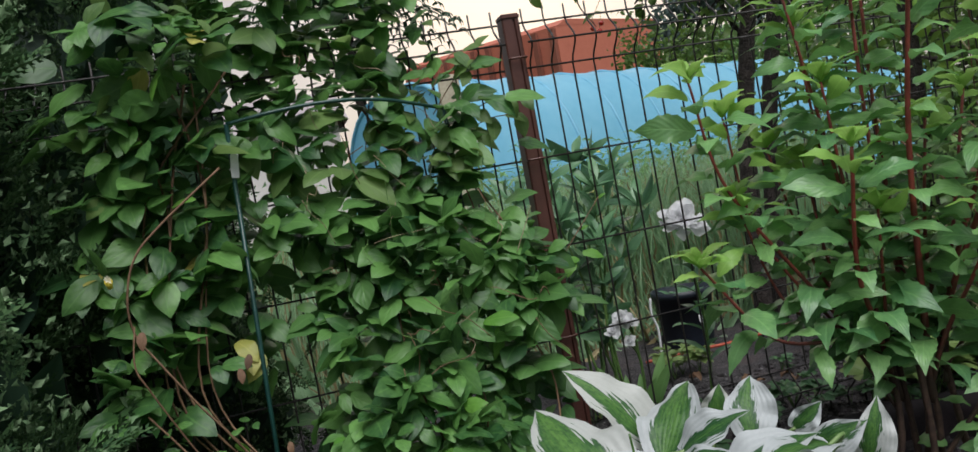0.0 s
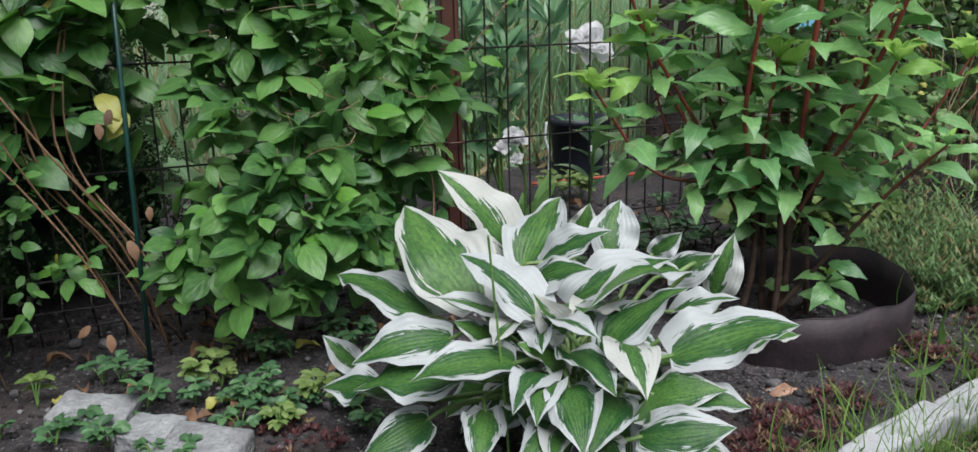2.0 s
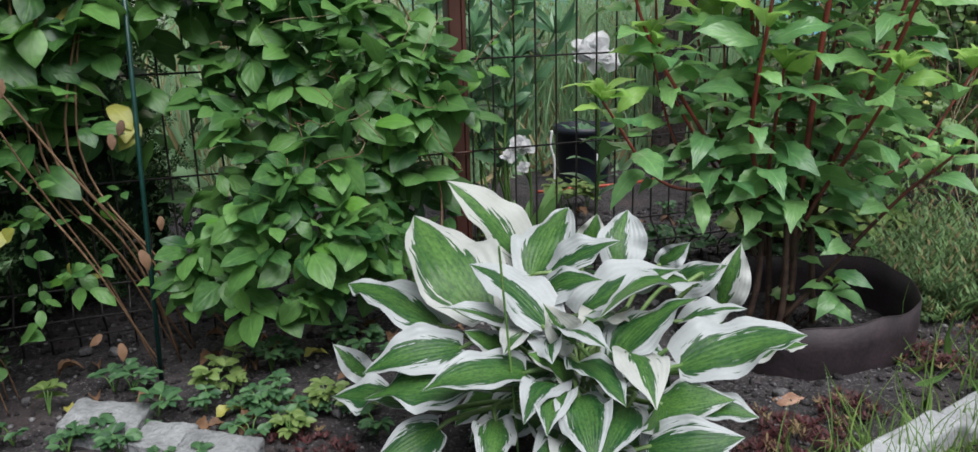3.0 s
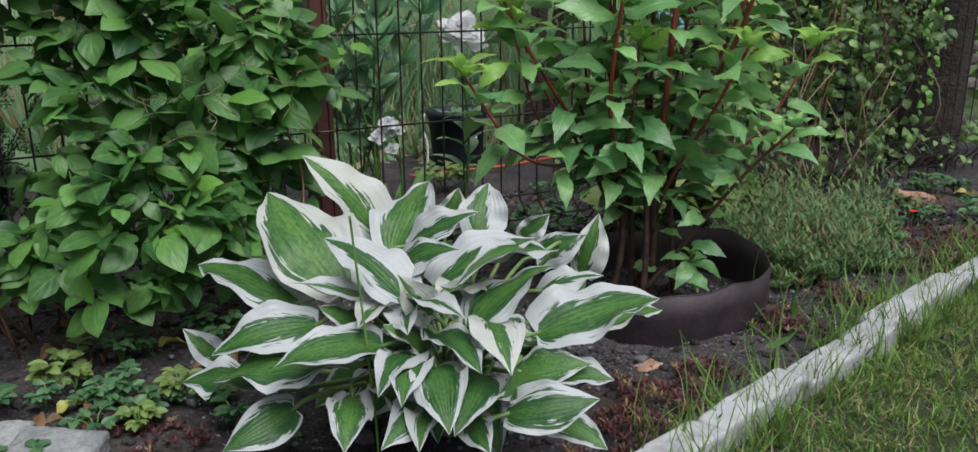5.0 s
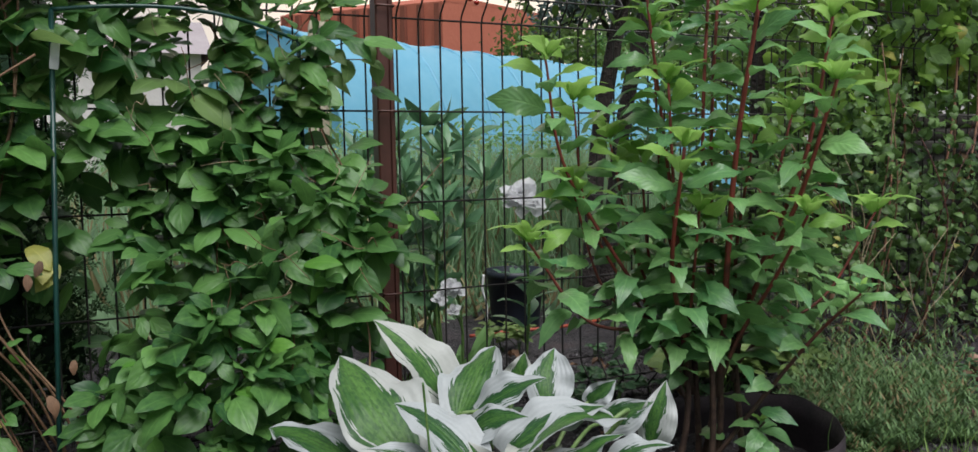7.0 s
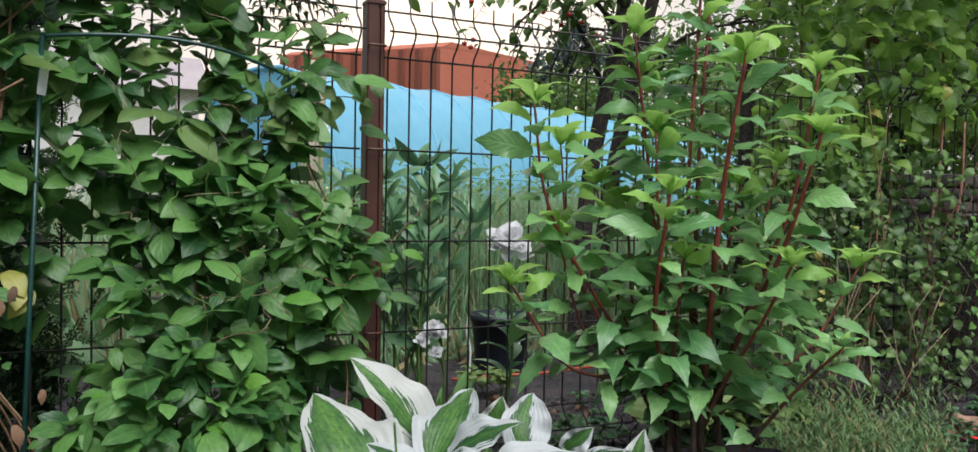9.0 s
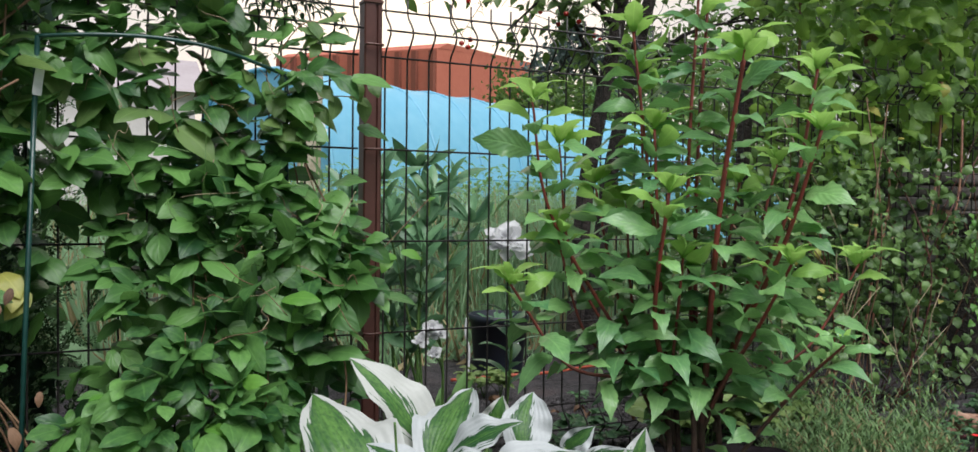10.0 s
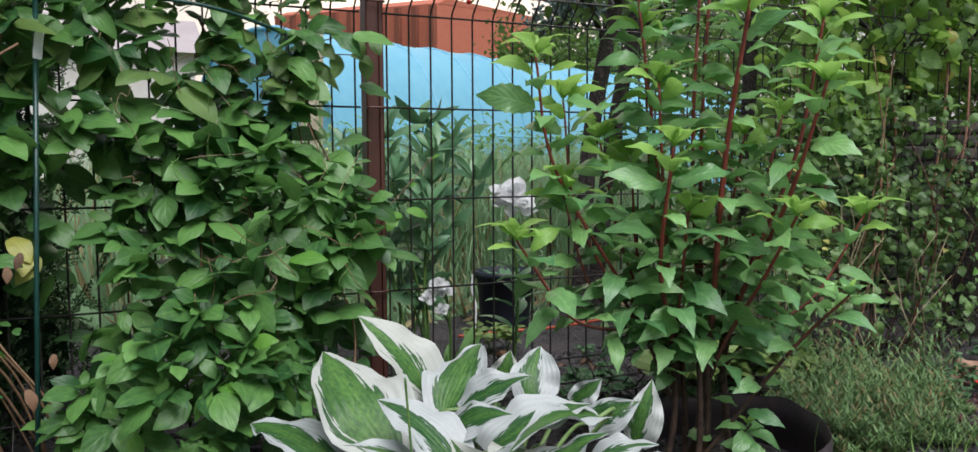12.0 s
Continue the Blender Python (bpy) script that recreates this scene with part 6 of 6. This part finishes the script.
def building():
    b = thing("building", (14.9, 35.2, 0), "large orange-red building with ribbed side wall", "building")
    corner, left, right = Vector((14.3, 35.4, 0)), Vector((8.6, 45.5, 0)), Vector((21.6, 38.9, 0))
    back = left + (right - corner)

    def wall(name, a, c, ha, hc, mat):
        V = [(*a.xy, 0), (*c.xy, 0), (*c.xy, hc), (*a.xy, ha)]
        n = (c - a).cross(Vector((0, 0, 1))).normalized() * 0.3
        V += [(v[0] - n.x, v[1] - n.y, v[2]) for v in V]
        F = [(0, 1, 2, 3), (7, 6, 5, 4), (3, 2, 6, 7), (0, 3, 7, 4), (1, 5, 6, 2)]
        part(name, mesh_of(name, V, F, smooth=False), mat, b)
    wall("side_wall", left, corner, 8.75, 8.15, M_WALL)
    wall("front_wall", corner, right, 8.15, 8.55, M_WALL)
    wall("back_wall", right, back, 8.15, 8.75, M_WALL)
    wall("rear_wall", back, left, 8.75, 8.75, M_WALL)
    gable = corner.lerp(right, 0.10)
    V = [(*corner.xy, 8.10), (*gable.xy, 8.50), (*right.xy, 8.53), (*(gable + (left - corner)).xy, 9.05), (*left.xy, 8.70), (*back.xy, 8.70)]
    part("roof", mesh_of("roof", V, [(0, 1, 2), (0, 4, 3, 1), (1, 3, 5, 2)], smooth=False), M_WALL, b, "orange sheet roof")
    axis = (left - corner)
    out = axis.cross(Vector((0, 0, 1))).normalized()
    if out.y > 0:
        out = -out
    for k in range(11):
        q = corner + axis * (0.004 + k * 0.094)
        w = axis.normalized() * 0.30
        V = []
        for z in (0, 8.05 + 0.6 * (0.004 + k * 0.094)):
            V += [(*(q + out * 0.02).xy, z), (*(q + w + out * 0.02).xy, z), (*(q + w + out * 0.22).xy, z), (*(q + out * 0.22).xy, z)]
        part("rib", mesh_of("rib", V, [(0, 1, 5, 4), (1, 2, 6, 5), (2, 3, 7, 6), (3, 0, 4, 7), (4, 5, 6, 7)], smooth=False), M_WALL_RIB, b, "wall rib coloured darker for its shadow line")


building()


def house():
    h = thing("house", (-1.5, 40, 0), "distant pale house with a grey roof", "house")
    V = [(-6, 38, 0), (3.5, 38, 0), (3.5, 46, 0), (-6, 46, 0), (-6, 38, 5.6), (3.5, 38, 5.6), (3.5, 46, 5.6), (-6, 46, 5.6)]
    part("wall", mesh_of("wall", V, [(0, 1, 5, 4), (1, 2, 6, 5), (2, 3, 7, 6), (3, 0, 4, 7)], smooth=False), M_PLASTER, h)
    V = [(-6.5, 37.5, 5.5), (4, 37.5, 5.5), (4, 46.5, 5.5), (-6.5, 46.5, 5.5), (-6.5, 42, 7.6), (4, 42, 7.6)]
    part("roof", mesh_of("roof", V, [(0, 1, 5, 4), (2, 3, 4, 5), (0, 4, 3), (1, 2, 5)], smooth=False), M_ROOF, h)


house()

# cherry tree
TREE_LEAF = leaf_set(ovate(0.5, 0.45, 0.9), 5, nu=6, nv=2, arch=(0.05, 0.2), cup=(0.1, 0.4))
cherry = thing("cherry_tree", (1.07, 1.02, 0), "cherry tree with dark trunks and small red fruit", "tree")


def limb(points, r0, r1):
    line = smooth_line(points, 7)
    n = len(line)
    part("limb", mesh_of("limb", *tube(line, [r0 + (r1 - r0) * i / n for i in range(n)], 8)), M_BARK, cherry)
    return line


trunks = [limb([(1.06, 1.02, -0.05), (1.10, 1.01, 0.62), (1.15, 0.98, 1.0), (1.21, 0.95, 1.36), (1.30, 1.0, 1.9), (1.4, 1.1, 2.6)], 0.036, 0.022),
          limb([(1.16, 1.08, -0.05), (1.24, 1.05, 0.70), (1.30, 1.0, 1.1), (1.38, 0.98, 1.46), (1.55, 0.95, 2.0), (1.8, 1.0, 2.6)], 0.034, 0.02),
          limb([(1.20, 0.30, -0.05), (1.22, 0.28, 0.6), (1.225, 0.27, 1.06), (1.23, 0.28, 1.10)], 0.026, 0.018)]
heap, fruit = Heap(), Heap()
twigs = []
limb([(0.72, 1.05, 1.52), (0.60, 1.0, 1.46), (0.505, 0.95, 1.29), (0.55, 0.928, 1.18)], 0.005, 0.0015)  # hanging twig
for k, (p, q, e) in enumerate((((1.16, 0.98, 1.05), (1.00, 1.00, 1.35), (0.72, 1.05, 1.52)), ((1.2, 0.95, 1.3), (0.95, 0.9, 1.42), (0.62, 0.95, 1.38)), ((1.21, 0.95, 1.36), (1.05, 0.85, 1.55), (0.75, 0.8, 1.72)),
                               ((1.3, 1.0, 1.9), (1.0, 1.0, 1.95), (0.6, 1.0, 1.75)), ((1.25, 1.0, 1.6), (1.1, 1.1, 1.55), (0.85, 1.2, 1.30)), ((1.3, 1.0, 1.1), (1.5, 0.9, 1.3), (1.9, 0.8, 1.40)),
                               ((1.38, 0.98, 1.46), (1.6, 0.8, 1.55), (2.0, 0.6, 1.45)), ((1.55, 0.95, 2.0), (1.8, 0.8, 1.9), (2.3, 0.7, 1.7)), ((1.4, 1.0, 1.5), (1.5, 0.7, 1.6), (1.6, 0.4, 1.42)),
                               ((1.4, 1.1, 2.4), (1.0, 1.0, 2.3), (0.7, 0.9, 2.1)), ((1.8, 1.0, 2.5), (2.2, 0.9, 2.2), (2.6, 0.8, 1.9)), ((1.2, 1.0, 1.2), (1.35, 1.2, 1.35), (1.5, 1.5, 1.4)))):
    line = limb([p, q, e], 0.012, 0.003)
    twigs.append(line)
    for j in range(5):
        s = line[rng.randint(4, len(line))]
        d = Vector((rng.normal(-0.12, 0.22), rng.normal(-0.05, 0.15), rng.normal(0.0, 0.14)))
        bent = [s]
        for i in range(1, 6):
            bent.append(s + d * (i / 5) + Vector(rng.normal(0, 0.014, 3)))
        part("twig", mesh_of("twig", *tube(bent, [0.0042, 0.0036, 0.0030, 0.0024, 0.0018, 0.0010], 5)), M_BARK, cherry)
        for i in range(4):
            q = bent[rng.randint(2, 6)]
            e2 = q + Vector((rng.normal(0, 0.07), rng.normal(0, 0.06), rng.normal(0.0, 0.06)))
            part("twig", mesh_of("twig", *tube([q, q.lerp(e2, 0.5) + Vector(rng.normal(0, 0.008, 3)), e2], [0.002, 0.0015, 0.0008], 4)), M_BARK, cherry)
            for g in range(3):
                size = rng.uniform(0.030, 0.055)
                heap.add(TREE_LEAF[g % 5], pose_leaf(q.lerp(e2, rng.uniform(0.4, 1.0)), Vector((rng.normal(0, 0.6), rng.normal(0, 0.5), -0.4)), Vector((rng.normal(0, 0.5), -0.5, 0.8)), size, size, size))
    for j in range(11):
        s = line[rng.randint(3, len(line))]
        t = s + Vector((rng.normal(0, 0.12), rng.normal(0, 0.12), rng.normal(-0.04, 0.08)))
        twig = [s, s.lerp(t, 0.5) + Vector((0, 0, 0.02)), t]
        part("twig", mesh_of("twig", *tube(twig, [0.003, 0.002, 0.001], 4)), M_BARK, cherry)
        for i in range(6):
            c = s.lerp(t, rng.uniform(0.1, 1.1)) + Vector(rng.normal(0, 0.02, 3))
            size = rng.uniform(0.045, 0.075)
            heap.add(TREE_LEAF[i % 5], pose_leaf(c, Vector((rng.normal(0, 0.5), rng.normal(0, 0.5), -0.5)), Vector((rng.normal(0, 0.5), -0.5, 0.8)), size, size, size))
part("leaves", heap.mesh("leaves"), M_TREE, cherry)["kind"] = "stuff"
HUNG = ((0.538, 0.934, 1.177), (0.558, 0.924, 1.164), (0.566, 0.921, 1.19), (0.959, 0.842, 1.279), (0.917, 0.862, 1.307), (1.01, 0.817, 1.23))
for k in range(20):
    line = twigs[k % len(twigs)]
    p = Vector(HUNG[k]) if k < len(HUNG) else line[rng.randint(6, len(line))] + Vector((rng.normal(0, 0.03), rng.normal(0, 0.03), -0.04))
    bm = bmesh.new()
    bmesh.ops.create_icosphere(bm, subdivisions=2, radius=0.010)
    for v in bm.verts:
        if v.co.z > 0.005:
            v.co.z -= 0.002
    me = bpy.data.meshes.new("cherry")
    bm.to_mesh(me)
    bm.free()
    c = part("fruit", me, M_CHERRY, cherry, "red cherry", Matrix.Translation(p))
    part("stalk", mesh_of("stalk", *tube([p, p + Vector((0.004, 0, 0.04))], 0.0008, 4)), M_GREEN_STEM, c)


def far_tree(place, height, radius, seed, material, label, low_crown=0.25, count=2600, size=0.16):
    r = np.random.RandomState(seed)
    t = thing("tree", place, label, "tree", "trees in the distance")
    base = Vector(place)
    part("trunk", mesh_of("trunk", *tube([base, base + Vector((0.1, 0, height * 0.5)), base + Vector((0, 0.1, height * 0.92))], [height * 0.022, height * 0.015, height * 0.004], 8)), M_BARK, t)
    h = Heap()
    tufts = []
    for k in range(26):
        a, z = r.uniform(0, 6.28), r.uniform(low_crown, 0.95)
        q = radius * math.sin(math.pi * min(1, (z - low_crown) / (1 - low_crown) * 0.8 + 0.18)) * r.uniform(0.35, 1.0)
        c = base + Vector((q * math.cos(a), q * math.sin(a), z * height))
        tufts.append((c, radius * r.uniform(0.22, 0.42)))
        part("branch", mesh_of("branch", *tube([base + Vector((0, 0, z * height * 0.8)), c], [height * 0.008, height * 0.002], 5)), M_BARK, t)
    for i in range(count):
        c, q = tufts[i % 26]
        p = c + Vector(r.normal(0, 1, 3)) * q * 0.55
        s = size * r.uniform(0.6, 1.3)
        h.add(TREE_LEAF[i % 5], pose_leaf(p, r.normal(0, 1, 3) + np.array((0, 0, -0.4)), r.normal(0, 1, 3), s, s, s))
    part("crown", h.mesh("crown"), material, t)["kind"] = "stuff"


def conifer(place, height, radius, seed):
    r = np.random.RandomState(seed)
    t = thing("spruce", place, "dark green spruce with drooping branches", "tree", "trees in the distance")
    base = Vector(place)
    part("trunk", mesh_of("trunk", *tube([base, base + Vector((0, 0, height))], [0.16, 0.03], 8)), M_BARK, t)
    h = Heap()
    for lvl in range(26):
        z = height * (0.58 + 0.40 * lvl / 26)
        reach = radius * (1 - 0.9 * lvl / 26)
        for k in range(9):
            a = r.uniform(0, 6.28)
            for j in range(12):
                u = (j + 1) / 12
                p = base + Vector((reach * u * math.cos(a), reach * u * math.sin(a), z - reach * 0.45 * u * u))
                for s in (-1, 1):
                    b = a + s * r.uniform(0.4, 1.0)
                    ln = 0.45 * (1 - 0.45 * u)
                    h.add(GRASS[j % 4], pose_leaf(p, (math.cos(b), math.sin(b), -0.55), (0, 0, 1), 0.09, ln, ln))
    part("foliage", h.mesh("foliage"), M_CONIFER, t)["kind"] = "stuff"


conifer((1.7, 15.5, 0), 9.0, 2.3, 4)
# leaf green mixed towards grey, so the colour itself carries the distance haze
M_FAR_TREE = leaf_material("hazed_tree_leaf", (0.050, 0.072, 0.050), (0.110, 0.145, 0.095), veins=3.0, rough=0.7, glow=0.15)
far_tree((15.6, 25.5, 0), 7.6, 1.9, 21, M_FAR_TREE, "dark tree in haze-greyed green beside the orange building", 0.35, 3400, 0.24)
far_tree((18.2, 25.0, 0), 7.2, 2.4, 22, M_FAR_TREE, "dark tree in haze-greyed green beside the orange building", 0.30, 3000, 0.26)
far_tree((15.6, 22.5, 0), 4.9, 1.5, 23, M_FIELD_WEED, "pale green bush beyond the polytunnel", 0.2, 2600, 0.18)
far_tree((12.0, 15.6, 0), 3.3, 1.3, 24, M_FIELD_WEED, "pale green bush beyond the polytunnel", 0.2, 2400, 0.12)
far_tree((9.6, 16.5, 0), 4.0, 2.2, 3, M_TREE, "broad green tree beyond the polytunnel", 0.2, 3000, 0.17)
far_tree((13.5, 15.0, 0), 5.0, 2.6, 5, M_TREE, "broad green tree beyond the polytunnel", 0.15, 3000, 0.18)
far_tree((6.5, 5.6, 0), 3.4, 1.6, 6, M_TREE, "leafy green fruit tree behind the fence", 0.12, 3600, 0.09)
far_tree((4.6, 3.2, 0), 3.0, 1.3, 7, M_TREE, "leafy green fruit tree behind the fence", 0.12, 3600, 0.075)
far_tree((3.6, 1.6, 0), 2.6, 1.0, 8, M_TREE, "leafy green bush behind the creeper", 0.06, 3600, 0.065)
far_tree((4.15, 1.45, 0), 2.1, 1.0, 25, M_TREE, "leafy green bush behind the plank stack", 0.02, 4600, 0.075)
far_tree((30, 60, 0), 12, 6, 9, M_TREE, "distant green tree on the skyline", 0.1, 3000, 0.6)
far_tree((-9, 50, 0), 9, 5, 10, M_TREE, "distant green tree on the skyline", 0.1, 2600, 0.6)
far_tree((-4.5, 9, 0), 4.0, 1.8, 12, M_TREE, "leafy tree behind the thujas", 0.1, 2600, 0.12)

# stacked planks and an old post by the fence
stack = thing("plank_stack", (2.75, 0.72, 0), "stack of grey weathered planks behind the fence", "plank stack")
for lvl in range(14):
    for k in range(2):
        part("plank", rough_block((0.95, 0.13, 0.055), 140 + lvl * 2 + k, 0.10, 5), M_PLANK, stack, "", pose(2.75 + 0.05 * math.sin(lvl * 2.7), 0.66 + 0.15 * k, lvl * 0.0555, 0, 0, 4 * math.sin(lvl * 1.9)))
V, F, U = tube(smooth_line([(2.21, 0.16, -0.05), (2.215, 0.16, 0.3), (2.22, 0.17, 0.60)], 10), 0.125, 20)
V = np.array([(v[0] + 0.008 * noise.noise((v[0] * 30, v[1] * 30, v[2] * 4)), v[1] + 0.010 * noise.noise((v[0] * 30 + 5, v[1] * 30, v[2] * 4)), v[2]) for v in V])
tagged(part("old_post", mesh_of("old_post", V, F, U), M_LOG), "thick weathered grey-brown wooden post in the creeper", "post")

# ---- fallen leaves on the soil ----
FALLEN = [mesh_of("fallen_blade", *b) for b in leaf_set(ovate(0.55, 0.42, 0.8), 8, nu=10, nv=4, arch=(0.1, 0.35), cup=(0.5, 1.1), wave=(0.2, 0.5), twist=(-1.2, 1.2), tooth=0.06)]
for i in range(110):
    lx, ly = (rng.uniform(-0.95, 0.1), rng.uniform(-0.5, -0.05)) if i < 42 else (rng.uniform(0.1, 1.0), rng.uniform(-0.2, 0.6)) if i < 60 else (rng.uniform(0.95, 1.9), rng.uniform(-0.32, 0.15))
    s = rng.uniform(0.025, 0.05)
    fallen = part("fallen_leaf", FALLEN[i % 8], M_WITHERED if i % 8 < 7 else M_YELLOW, m=pose_leaf((lx, ly, 0.004), (rng.normal(), rng.normal(), 0.1), (0, 0, 1), s, s, s))
    tagged(fallen, "withered brown leaf lying on the soil", "leaf", "fallen leaves")
